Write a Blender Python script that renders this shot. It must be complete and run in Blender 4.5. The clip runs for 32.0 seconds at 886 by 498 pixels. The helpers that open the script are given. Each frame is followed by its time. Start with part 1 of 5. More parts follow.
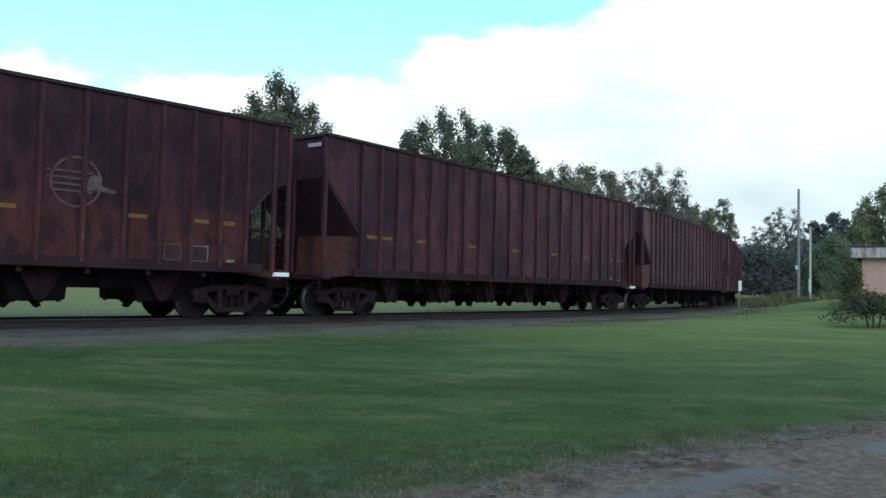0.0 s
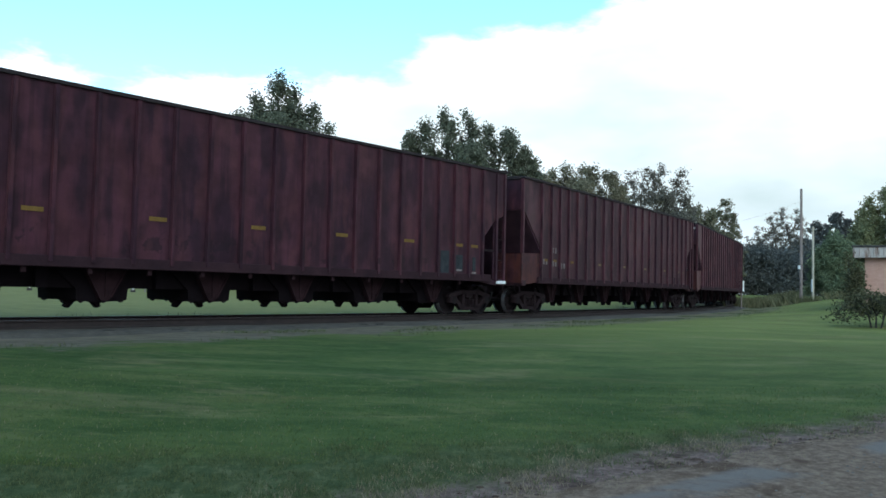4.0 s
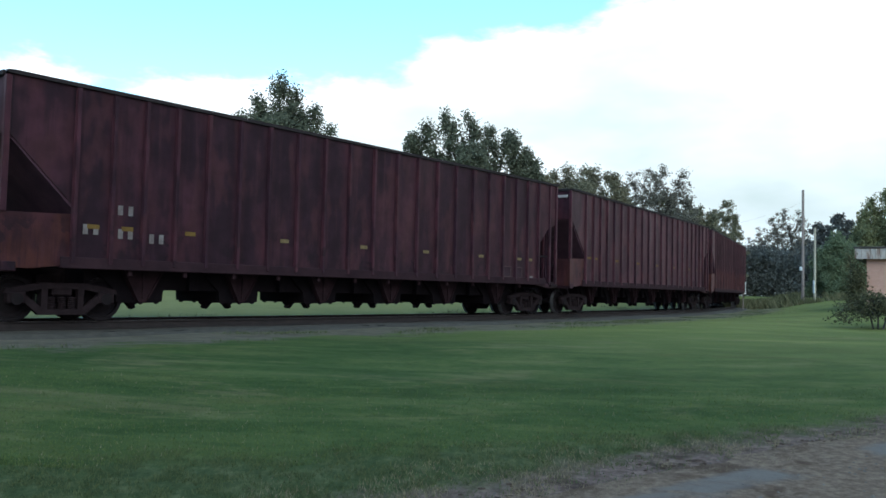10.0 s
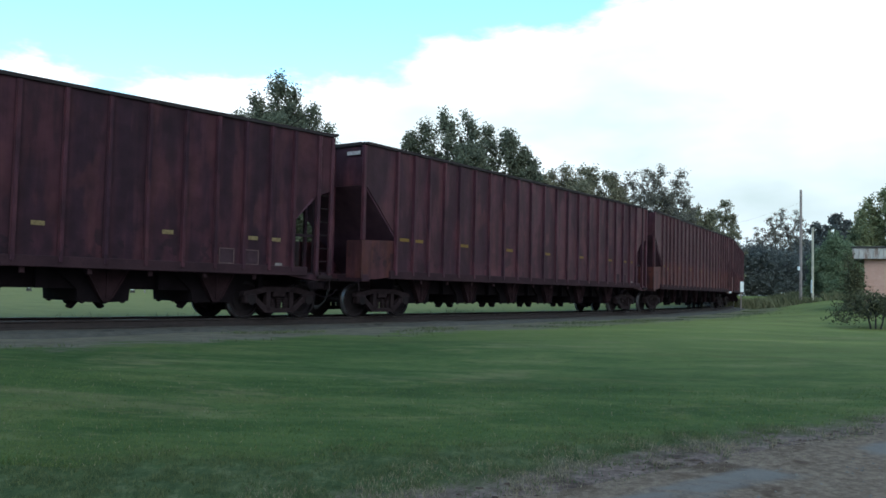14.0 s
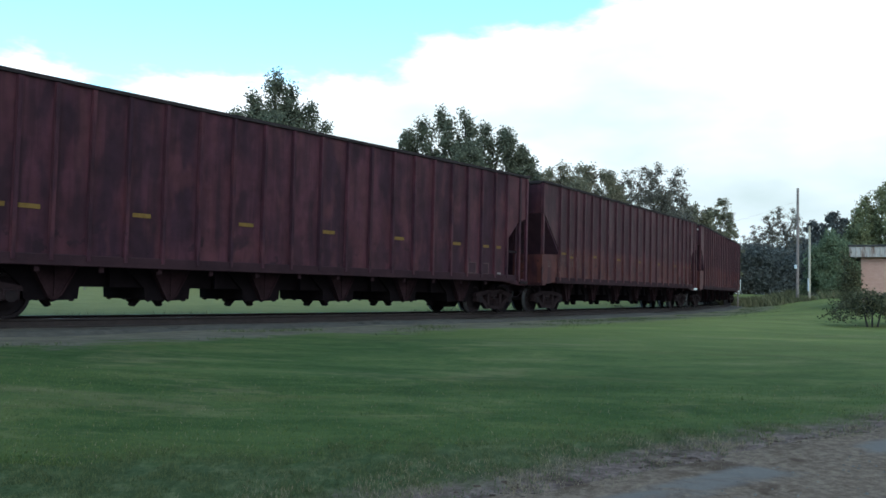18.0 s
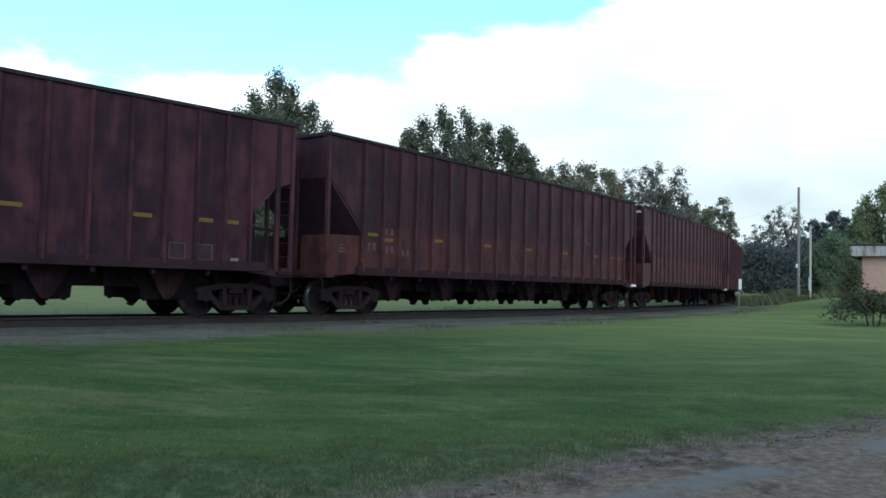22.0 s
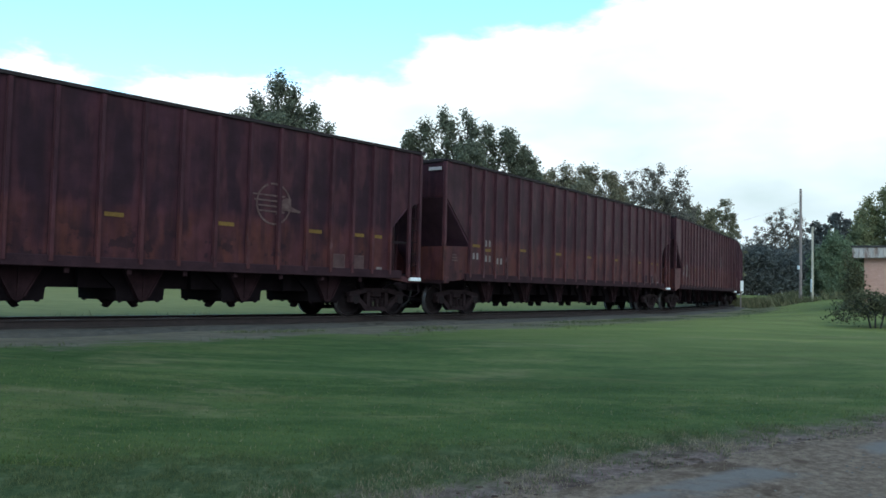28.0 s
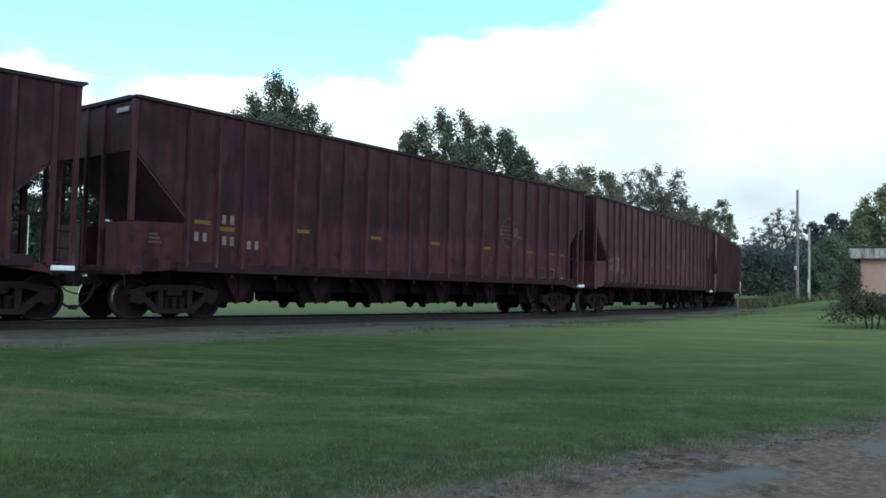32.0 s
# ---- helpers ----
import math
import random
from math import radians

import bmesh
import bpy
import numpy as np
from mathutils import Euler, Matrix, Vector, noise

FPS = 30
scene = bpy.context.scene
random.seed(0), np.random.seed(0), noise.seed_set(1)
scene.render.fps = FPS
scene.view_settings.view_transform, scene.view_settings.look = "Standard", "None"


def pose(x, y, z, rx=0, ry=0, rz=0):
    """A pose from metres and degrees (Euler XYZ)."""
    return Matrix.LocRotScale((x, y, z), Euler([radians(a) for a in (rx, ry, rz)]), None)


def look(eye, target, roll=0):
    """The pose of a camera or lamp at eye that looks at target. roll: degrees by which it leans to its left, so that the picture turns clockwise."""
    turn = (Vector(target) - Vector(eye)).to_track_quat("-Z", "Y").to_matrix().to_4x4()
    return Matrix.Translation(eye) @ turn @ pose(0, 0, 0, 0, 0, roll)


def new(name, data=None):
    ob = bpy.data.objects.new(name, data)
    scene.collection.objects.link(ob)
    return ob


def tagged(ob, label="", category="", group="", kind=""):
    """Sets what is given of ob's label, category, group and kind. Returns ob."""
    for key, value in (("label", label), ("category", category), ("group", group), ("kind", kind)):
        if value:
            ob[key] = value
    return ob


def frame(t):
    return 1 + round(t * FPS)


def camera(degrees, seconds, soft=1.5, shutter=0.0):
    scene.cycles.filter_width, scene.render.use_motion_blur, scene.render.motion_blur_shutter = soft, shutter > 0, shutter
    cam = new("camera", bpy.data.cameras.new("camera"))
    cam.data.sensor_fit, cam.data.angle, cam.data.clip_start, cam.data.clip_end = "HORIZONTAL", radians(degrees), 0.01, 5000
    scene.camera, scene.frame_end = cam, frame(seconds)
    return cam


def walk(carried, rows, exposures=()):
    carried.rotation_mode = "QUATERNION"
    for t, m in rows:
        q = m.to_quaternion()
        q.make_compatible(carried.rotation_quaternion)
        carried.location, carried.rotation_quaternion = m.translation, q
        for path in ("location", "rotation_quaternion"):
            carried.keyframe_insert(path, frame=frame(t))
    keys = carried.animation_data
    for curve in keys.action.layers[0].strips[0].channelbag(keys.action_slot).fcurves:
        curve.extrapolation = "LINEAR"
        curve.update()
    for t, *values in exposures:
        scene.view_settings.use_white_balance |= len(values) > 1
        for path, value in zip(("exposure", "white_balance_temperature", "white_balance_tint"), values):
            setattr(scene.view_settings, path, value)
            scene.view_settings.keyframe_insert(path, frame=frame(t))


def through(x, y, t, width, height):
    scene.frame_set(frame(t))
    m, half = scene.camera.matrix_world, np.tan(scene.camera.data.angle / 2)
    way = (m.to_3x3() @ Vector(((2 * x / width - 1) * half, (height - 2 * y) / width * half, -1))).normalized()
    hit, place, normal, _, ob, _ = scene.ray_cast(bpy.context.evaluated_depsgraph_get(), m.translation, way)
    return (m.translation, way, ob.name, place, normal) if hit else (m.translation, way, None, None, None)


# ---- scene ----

# ---------------------------------------------------------------- camera
EYE = 1.6
cam = camera(56.67, 32.0, soft=1.6)
# seconds, turn to the left, tilt upwards, lean
AIMS = [
    (0, -0.181, 2.710, 1.37), (0.5, -0.208, 2.708, 1.38), (1, -0.167, 2.775, 1.37), (1.5, -0.240, 2.771, 1.38),
    (2, -0.240, 2.711, 1.38), (2.5, -0.180, 2.707, 1.36), (3, -0.029, 2.712, 1.33), (3.5, 0.071, 2.697, 1.33),
    (5.5, -0.542, 2.831, 1.38), (6, -0.542, 2.772, 1.38), (6.5, -0.482, 2.771, 1.38), (7, -0.240, 2.771, 1.38),
    (7.5, -0.181, 2.831, 1.38), (8, -0.056, 2.816, 1.34), (8.5, -0.056, 2.756, 1.34), (9, 0.000, 2.771, 1.38),
    (9.5, 0.078, 2.815, 1.33), (10, 0.084, 2.802, 1.34), (10.5, 0.077, 2.801, 1.34), (11, 0.117, 2.795, 1.35),
    (11.5, 0.085, 2.775, 1.33), (12, 0.071, 2.821, 1.34), (12.5, 0.253, 2.781, 1.24), (13, 0.293, 2.824, 1.32),
    (13.5, 0.131, 2.826, 1.34), (14, -0.046, 2.774, 1.37), (14.5, -0.059, 2.769, 1.37), (16.5, -0.060, 2.771, 1.38),
    (17, -0.250, 2.804, 1.41), (17.5, -0.329, 2.649, 1.40), (18, -0.234, 2.652, 1.38), (18.5, -0.181, 2.711, 1.38),
    (19, -0.174, 2.713, 1.38), (19.5, -0.240, 2.650, 1.38), (20, -0.240, 2.650, 1.38), (20.5, -0.166, 2.660, 1.36),
    (21, -0.120, 2.650, 1.38), (21.5, -0.118, 2.639, 1.35), (22, -0.181, 2.590, 1.38), (22.5, -0.240, 2.650, 1.38),
    (23, -0.188, 2.588, 1.38), (23.5, -0.240, 2.650, 1.38), (24, -0.240, 2.650, 1.38), (24.5, -0.240, 2.650, 1.38),
    (25, -0.483, 2.811, 1.40), (25.5, -0.511, 2.789, 1.42), (27.5, 0.071, 2.697, 1.33), (28, -0.060, 2.711, 1.38),
    (28.5, 0.019, 2.767, 1.32), (29, 0.025, 2.771, 1.32), (29.5, 0.086, 2.767, 1.32), (30, 0.064, 2.760, 1.34),
    (30.5, -0.012, 2.771, 1.37), (31, -0.066, 2.769, 1.38), (31.5, -0.233, 2.779, 1.37), (32, -0.245, 2.764, 1.35),
]


def aim(turn, tilt, lean):
    return pose(0, 0, EYE, 0, 0, turn) @ pose(0, 0, 0, 90 + tilt, 0, 0) @ pose(0, 0, 0, 0, 0, lean)


walk(cam, [(t, aim(a, b, c)) for t, a, b, c in AIMS])

# ---------------------------------------------------------------- sky and sun
world = bpy.data.worlds.new("sky")
scene.world = world
world.use_nodes = True
wt = world.node_tree
wt.nodes.clear()


def wnode(kind, **props):
    n = wt.nodes.new(kind)
    for k, v in props.items():
        n.inputs[k].default_value = v
    return n


SUN_UP, SUN_TURN = 38.0, 172.0
sky = wt.nodes.new("ShaderNodeTexSky")
sky.sky_type = "NISHITA"
sky.sun_disc = False
sky.sun_elevation = radians(SUN_UP)
sky.sun_rotation = radians(SUN_TURN)
sky.ozone_density = 1.6
geo = wt.nodes.new("ShaderNodeTexCoord")
sep = wt.nodes.new("ShaderNodeSeparateXYZ")
wt.links.new(geo.outputs["Generated"], sep.inputs[0])
puff = wnode("ShaderNodeTexNoise", Scale=9.0, Detail=8.0, Roughness=0.58)
stretch = wt.nodes.new("ShaderNodeMapping")
stretch.inputs["Scale"].default_value = (1.0, 1.0, 2.6)
stretch.inputs["Location"].default_value = (0.35, 0.2, 0.1)
wt.links.new(geo.outputs["Generated"], stretch.inputs[0])
wt.links.new(stretch.outputs[0], puff.inputs["Vector"])


def wmath(op, a, b, c=None):
    n = wt.nodes.new("ShaderNodeMath")
    n.operation = op
    for i, v in enumerate((a, b, c)):
        if v is None:
            continue
        if isinstance(v, (int, float)):
            n.inputs[i].default_value = v
        else:
            wt.links.new(v, n.inputs[i])
    return n.outputs[0]


# the cloud bank fills the lower sky; its upper rim climbs towards the right
def rise(lo, hi, height):
    """A smooth shoulder of the cloud bank between two bearings."""
    n = wt.nodes.new("ShaderNodeMapRange")
    n.interpolation_type = "SMOOTHSTEP"
    for k, v in (("From Min", lo), ("From Max", hi), ("To Min", 0.0), ("To Max", height)):
        n.inputs[k].default_value = v
    wt.links.new(sep.outputs["X"], n.inputs["Value"])
    return n.outputs[0]


rim = wmath("MULTIPLY_ADD", sep.outputs["X"], 0.07, 0.245)
rim = wmath("ADD", rim, rise(-0.085, 0.01, 0.052))
rim = wmath("ADD", rim, rise(0.155, 0.20, 0.03))
rim = wmath("ADD", rim, rise(0.2, 1.0, 0.13))
above = wmath("SUBTRACT", sep.outputs["Z"], rim)
wob = wmath("MULTIPLY_ADD", puff.outputs["Fac"], -0.15, 0.075)
edge = wmath("ADD", above, wob)
mask = wt.nodes.new("ShaderNodeMapRange")
mask.interpolation_type = "SMOOTHSTEP"
mask.inputs["From Min"].default_value = -0.024
mask.inputs["From Max"].default_value = 0.014
wt.links.new(edge, mask.inputs["Value"])
blue = wt.nodes.new("ShaderNodeMix")
blue.data_type = "RGBA"
blue.blend_type = "MULTIPLY"
blue.inputs["Factor"].default_value = 1.0
blue.inputs["B"].default_value = (0.250, 0.345, 0.325, 1)
wt.links.new(sky.outputs[0], blue.inputs["A"])
shade = wnode("ShaderNodeTexNoise", Scale=2.2, Detail=5.0)
wt.links.new(stretch.outputs[0], shade.inputs["Vector"])
cloud = wt.nodes.new("ShaderNodeValToRGB")
cloud.color_ramp.elements[0].position, cloud.color_ramp.elements[1].position = 0.36, 0.62
cloud.color_ramp.elements[0].color = (0.91, 1.05, 1.10, 1)
cloud.color_ramp.elements[1].color = (1.55, 1.6, 1.73, 1)
wt.links.new(shade.outputs["Fac"], cloud.inputs[0])
low = wt.nodes.new("ShaderNodeValToRGB")
low.color_ramp.elements[0].position, low.color_ramp.elements[1].position = 0.02, 0.24
low.color_ramp.elements[0].color = (0.60, 0.69, 0.70, 1)
low.color_ramp.elements[1].color = (0.97, 1.0, 1.0, 1)
wt.links.new(sep.outputs["Z"], low.inputs[0])
dull = wt.nodes.new("ShaderNodeMix")
dull.data_type = "RGBA"
dull.blend_type = "MULTIPLY"
dull.inputs["Factor"].default_value = 1.0
wt.links.new(cloud.outputs[0], dull.inputs["A"])
wt.links.new(low.outputs[0], dull.inputs["B"])
mixsky = wt.nodes.new("ShaderNodeMix")
mixsky.data_type = "RGBA"
wt.links.new(mask.outputs[0], mixsky.inputs["Factor"])
wt.links.new(dull.outputs["Result"], mixsky.inputs["A"])
wt.links.new(blue.outputs["Result"], mixsky.inputs["B"])
back = wt.nodes.new("ShaderNodeBackground")
back.inputs["Strength"].default_value = 1.0
wt.links.new(mixsky.outputs["Result"], back.inputs["Color"])
wout = wt.nodes.new("ShaderNodeOutputWorld")
wt.links.new(back.outputs[0], wout.inputs[0])

sun_data = bpy.data.lights.new("sun", "SUN")
sun_data.energy = 0.5
sun_data.angle = radians(40)
sun_data.color = (1.0, 0.95, 0.88)
sun = new("sun", sun_data)
sun.matrix_world = look((0, 0, 60), (60 * math.sin(radians(SUN_TURN)) * -1, 60 * math.cos(radians(SUN_TURN)) * -1, 60 - 60 * math.tan(radians(SUN_UP))))

# ---------------------------------------------------------------- materials


class Mat:
    """A small wrapper for building node materials."""

    def __init__(self, name, rough=0.85, metal=0.0, spec=0.3):
        self.m = bpy.data.materials.new(name)
        self.m.use_nodes = True
        self.t = self.m.node_tree
        self.b = self.t.nodes["Principled BSDF"]
        self.b.inputs["Roughness"].default_value = rough
        self.b.inputs["Metallic"].default_value = metal
        self.b.inputs["Specular IOR Level"].default_value = spec
        self.tc = self.t.nodes.new("ShaderNodeTexCoord")
        self.oi = self.t.nodes.new("ShaderNodeObjectInfo")

    def coords(self, which="Object", scale=(1, 1, 1), shift=False, at=(0, 0, 0)):
        mp = self.t.nodes.new("ShaderNodeMapping")
        mp.inputs["Scale"].default_value = scale
        mp.inputs["Location"].default_value = at
        self.t.links.new(self.tc.outputs[which], mp.inputs[0])
        if shift:
            mu = self.math("MULTIPLY", self.oi.outputs["Random"], 57.0)
            cb = self.t.nodes.new("ShaderNodeCombineXYZ")
            self.t.links.new(mu, cb.inputs[0])
            self.t.links.new(mu, cb.inputs[1])
            self.t.links.new(cb.outputs[0], mp.inputs["Location"])
        return mp.outputs[0]

    def noise(self, co, scale, detail=4.0, rough=0.55, warp=0.0):
        n = self.t.nodes.new("ShaderNodeTexNoise")
        n.inputs["Scale"].default_value = scale
        n.inputs["Detail"].default_value = detail
        n.inputs["Roughness"].default_value = rough
        n.inputs["Distortion"].default_value = warp
        self.t.links.new(co, n.inputs["Vector"])
        return n.outputs["Fac"]

    def math(self, op, a, b=0.0, c=None):
        n = self.t.nodes.new("ShaderNodeMath")
        n.operation = op
        for i, v in enumerate((a, b, c)):
            if v is None:
                continue
            if isinstance(v, (int, float)):
                n.inputs[i].default_value = v
            else:
                self.t.links.new(v, n.inputs[i])
        return n.outputs[0]

    def span(self, v, lo, hi, a=0.0, b=1.0):
        n = self.t.nodes.new("ShaderNodeMapRange")
        n.interpolation_type = "SMOOTHSTEP"
        for k, x in (("From Min", lo), ("From Max", hi), ("To Min", a), ("To Max", b)):
            n.inputs[k].default_value = x
        self.t.links.new(v, n.inputs["Value"])
        return n.outputs[0]

    def ramp(self, v, stops):
        n = self.t.nodes.new("ShaderNodeValToRGB")
        e = n.color_ramp.elements
        while len(e) < len(stops):
            e.new(0.5)
        for x, (p, c) in zip(e, stops):
            x.position, x.color = p, (*c, 1)
        self.t.links.new(v, n.inputs[0])
        return n.outputs[0]

    def mix(self, f, a, b, blend="MIX"):
        n = self.t.nodes.new("ShaderNodeMix")
        n.data_type = "RGBA"
        n.blend_type = blend
        for k, v in (("Factor", f), ("A", a), ("B", b)):
            if isinstance(v, (int, float)):
                n.inputs[k].default_value = v
            elif isinstance(v, tuple):
                n.inputs[k].default_value = (*v, 1)
            else:
                self.t.links.new(v, n.inputs[k])
        return n.outputs["Result"]

    def colour(self, v):
        if isinstance(v, tuple):
            self.b.inputs["Base Color"].default_value = (*v, 1)
        else:
            self.t.links.new(v, self.b.inputs["Base Color"])
        return self

    def bump(self, v, strength=0.3, distance=0.02):
        n = self.t.nodes.new("ShaderNodeBump")
        n.inputs["Strength"].default_value = strength
        n.inputs["Distance"].default_value = distance
        self.t.links.new(v, n.inputs["Height"])
        self.t.links.new(n.outputs[0], self.b.inputs["Normal"])
        return self

    def rough(self, v):
        self.t.links.new(v, self.b.inputs["Roughness"])
        return self

    def z(self, which="Object"):
        s = self.t.nodes.new("ShaderNodeSeparateXYZ")
        self.t.links.new(self.tc.outputs[which], s.inputs[0])
        return s.outputs


def speckled(name, dark, light, scale=6.0, rough=0.85, metal=0.0, bump=0.25, fine=40.0, spec=0.3):
    m = Mat(name, rough, metal, spec)
    co = m.coords(shift=True)
    big = m.noise(co, scale, 6.0)
    small = m.noise(co, fine, 3.0)
    f = m.math("MULTIPLY_ADD", small, 0.35, m.math("MULTIPLY", big, 0.65))
    m.colour(m.ramp(f, [(0.3, dark), (0.7, light)]))
    m.bump(small, bump, 0.01)
    return m.m


def car_paint(name, band, lift=0.0, tone=1.0, sheet=True):
    """Oxide-red car paint, sooted to purple brown; band: a rustier lower third; sheet: framed by posts."""
    m = Mat(name, 0.5, 0.0, 0.12)
    plain = m.coords(shift=True)
    tall = m.coords(scale=(1, 1, 0.34), shift=True)
    runs = m.coords(scale=(1, 1, 0.05), shift=True)
    x, y, z = m.z()
    gx, gy, gz = m.z("Generated")
    # oxide red under large soft clouds of soot
    c = m.mix(m.span(m.noise(plain, 0.7, 3.0), 0.35, 0.65), (0.04481, 0.01364, 0.02122), (0.05725, 0.01829, 0.02962))
    rag = m.noise(tall, 2.3, 3.4, 0.52)
    cloud = m.math("MULTIPLY_ADD", rag, 0.30, m.math("MULTIPLY", m.noise(tall, 0.85, 3.0, 0.5), 0.85))
    own = m.math("MULTIPLY_ADD", m.oi.outputs["Random"], 0.16, -0.08) if sheet else -0.02
    soot = m.span(m.math("ADD", cloud, own), 0.48, 0.66)
    if band:
        # soot lies on the middle of the upper sheets and thins towards the top and the posts; below it the paint is rusty
        line = m.math("MULTIPLY_ADD", rag, 0.6, z)
        amount = m.math("MULTIPLY", m.span(line, 2.55, 2.90), m.span(m.math("MULTIPLY_ADD", rag, 0.9, z), 4.3, 5.1, 1.0, 0.45))
        if sheet:
            amount = m.math("MULTIPLY", amount, m.span(m.math("ABSOLUTE", m.math("MULTIPLY_ADD", gx, 2.0, -1.0)), 0.3, 0.85, 1.0, 0.5))
        amount = m.math("MULTIPLY", amount, m.math("MULTIPLY_ADD", soot, 0.35, 0.60))
        c = m.mix(m.math("MAXIMUM", amount, m.math("MULTIPLY", soot, 0.25)), c, (0.01795, 0.007545, 0.0142))
        rust = m.math("MULTIPLY", m.span(line, 2.45, 2.85, 1.0, 0.0), m.span(m.noise(tall, 1.9, 4.0), 0.36, 0.60, 0.25, 0.85))
        c = m.mix(rust, c, (0.07588, 0.0229, 0.01809))
    else:
        c = m.mix(m.math("MULTIPLY", soot, 0.88), c, (0.02085, 0.008915, 0.01729))
    # rain has drawn streaks downwards
    wash = m.noise(runs, 4.2, 5.0, 0.62)
    c = m.mix(m.span(wash, 0.49, 0.64, 0.0, 0.62), c, (0.01932, 0.007885, 0.01366))
    c = m.mix(m.span(wash, 0.45, 0.33, 0.0, 0.50), c, (0.06008, 0.0215, 0.02975))
    if sheet:
        edge = m.math("ABSOLUTE", m.math("MULTIPLY_ADD", gx, 2.0, -1.0))
        # the rims of a sheet are rubbed redder, the posts' shadows are painted dark along them
        c = m.mix(m.math("MULTIPLY", m.span(edge, 0.45, 0.8), m.span(rag, 0.35, 0.6, 0.0, 0.5)), c, (0.06008, 0.02043, 0.02812))
        c = m.mix(m.math("MULTIPLY", m.span(edge, 0.80, 0.88), m.span(rag, 0.35, 0.6, 0.3, 0.85)), c, (0.01145, 0.006091, 0.01045))
    # oily blotches low on the sheets, faint weld lines across them
    blot = m.math("MULTIPLY", m.span(m.noise(plain, 2.1, 4.0, 0.6), 0.56, 0.61), m.span(m.math("MULTIPLY_ADD", rag, 0.5, z), 1.9, 2.5, 0.75, 0.12))
    c = m.mix(blot, c, (0.01358, 0.007166, 0.01206))
    weld = m.span(m.math("ABSOLUTE", m.math("SUBTRACT", m.math("FRACT", m.math("MULTIPLY", z, 0.84)), 0.5)), 0.0, 0.012, 0.10, 0.0)
    c = m.mix(weld, c, (0.06439, 0.02724, 0.03536))
    patch = m.noise(tall, 2.3, 2.6, 0.5)
    c = m.mix(m.span(patch, 0.50, 0.64, 0.0, 0.70), c, (0.02027, 0.008403, 0.01478))
    c = m.mix(m.span(patch, 0.47, 0.34, 0.0, 0.62), c, (0.06322, 0.02082, 0.02737))
    scuff = m.span(m.noise(tall, 6.0, 5.0, 0.7), 0.66, 0.78)
    c = m.mix(m.math("MULTIPLY", scuff, 0.35), c, (0.08446, 0.043, 0.04983))
    if lift:
        c = m.mix(lift, c, (0.05722, 0.0215, 0.02812))
    if lift and band:
        # chalky lime streaks low on the posts
        lime = m.math("MULTIPLY", m.span(m.noise(m.coords(scale=(3, 3, 0.5), shift=True), 1.7, 4.0, 0.7), 0.58, 0.68), m.span(z, 1.7, 2.4, 0.5, 0.0))
        c = m.mix(lime, c, (0.1358, 0.0931, 0.1005))
    grain = m.noise(plain, 2.6, 5.0, 0.55)
    g = m.span(grain, 0.3, 0.7, 0.80 * tone, 1.20 * tone)
    c = m.mix(1.0, c, g, "MULTIPLY")
    m.colour(c)
    # a film of dust that shows at a slant
    m.b.inputs["Sheen Weight"].default_value = 0.16
    m.b.inputs["Sheen Roughness"].default_value = 0.45
    m.b.inputs["Sheen Tint"].default_value = (0.85, 0.45, 0.45, 1)
    fine = m.noise(plain, 28.0, 4.0)
    m.bump(m.math("MULTIPLY_ADD", fine, 0.25, m.noise(tall, 1.1, 2.0)), 0.35, 0.04)
    m.rough(m.span(cloud, 0.3, 0.8, 0.42, 0.66))
    return m.m


M_CAR = car_paint("oxide_paint", False)
M_CARD = car_paint("oxide_paint_sooty", False, 0.0, 0.84)
M_CARL = car_paint("oxide_paint_faded", False, 0.0, 1.03)
M_POSTL = car_paint("faded_post_paint", False, 0.03, 1.05, False)
M_BAND = car_paint("oxide_paint_rusty", True, 0.0, 0.89)
M_POST = car_paint("oxide_post_paint", False, 0.03, 1.0, False)
M_POSTB = car_paint("rusty_post_paint", True, 0.34, 1.0, False)
M_END = car_paint("oxide_end_paint", False, 0.0, 1.0, False)
M_ENDL = car_paint("faded_end_paint", False, 0.0, 1.12, False)
M_BANDE = car_paint("rusty_end_paint", True, 0.0, 0.84, False)
M_SLOPE = speckled("sooty_steel", (0.058, 0.029, 0.046), (0.112, 0.056, 0.080), 2.0, spec=0.1)
# sill paint darkened for the shade low on the car sides
M_SILL = speckled("shade_dark_sill_paint", (0.016, 0.0085, 0.012), (0.042, 0.020, 0.026), 1.6, spec=0.1)
M_CHORD = speckled("dark_top_steel", (0.014, 0.011, 0.013), (0.034, 0.026, 0.029), 3.0, 0.7, spec=0.15)
M_UNDER = speckled("grimy_steel", (0.01057, 0.008073, 0.01021), (0.02734, 0.0172, 0.02114), 4.0, spec=0.05)
# near-black steel: the shade under the cars is put into its colour
M_GLOOM = speckled("shade_dark_hopper_steel", (0.006075, 0.00468, 0.006075), (0.01283, 0.00884, 0.01107), 4.0, spec=0.04)
M_BAY = speckled("dusty_hopper_steel", (0.01089, 0.005978, 0.007713), (0.03904, 0.02005, 0.02451), 3.0, spec=0.05)
M_TRUCK = speckled("cast_steel", (0.01106, 0.007182, 0.008635), (0.02791, 0.01724, 0.02015), 7.0, spec=0.08)
M_WHEEL = speckled("wheel_steel", (0.0081, 0.00621, 0.00756), (0.01823, 0.01283, 0.01485), 8.0, 0.8, spec=0.1)
M_TREAD = speckled("polished_tread", (0.66, 0.66, 0.70), (0.90, 0.90, 0.94), 9.0, 0.34, 1.0, 0.05)
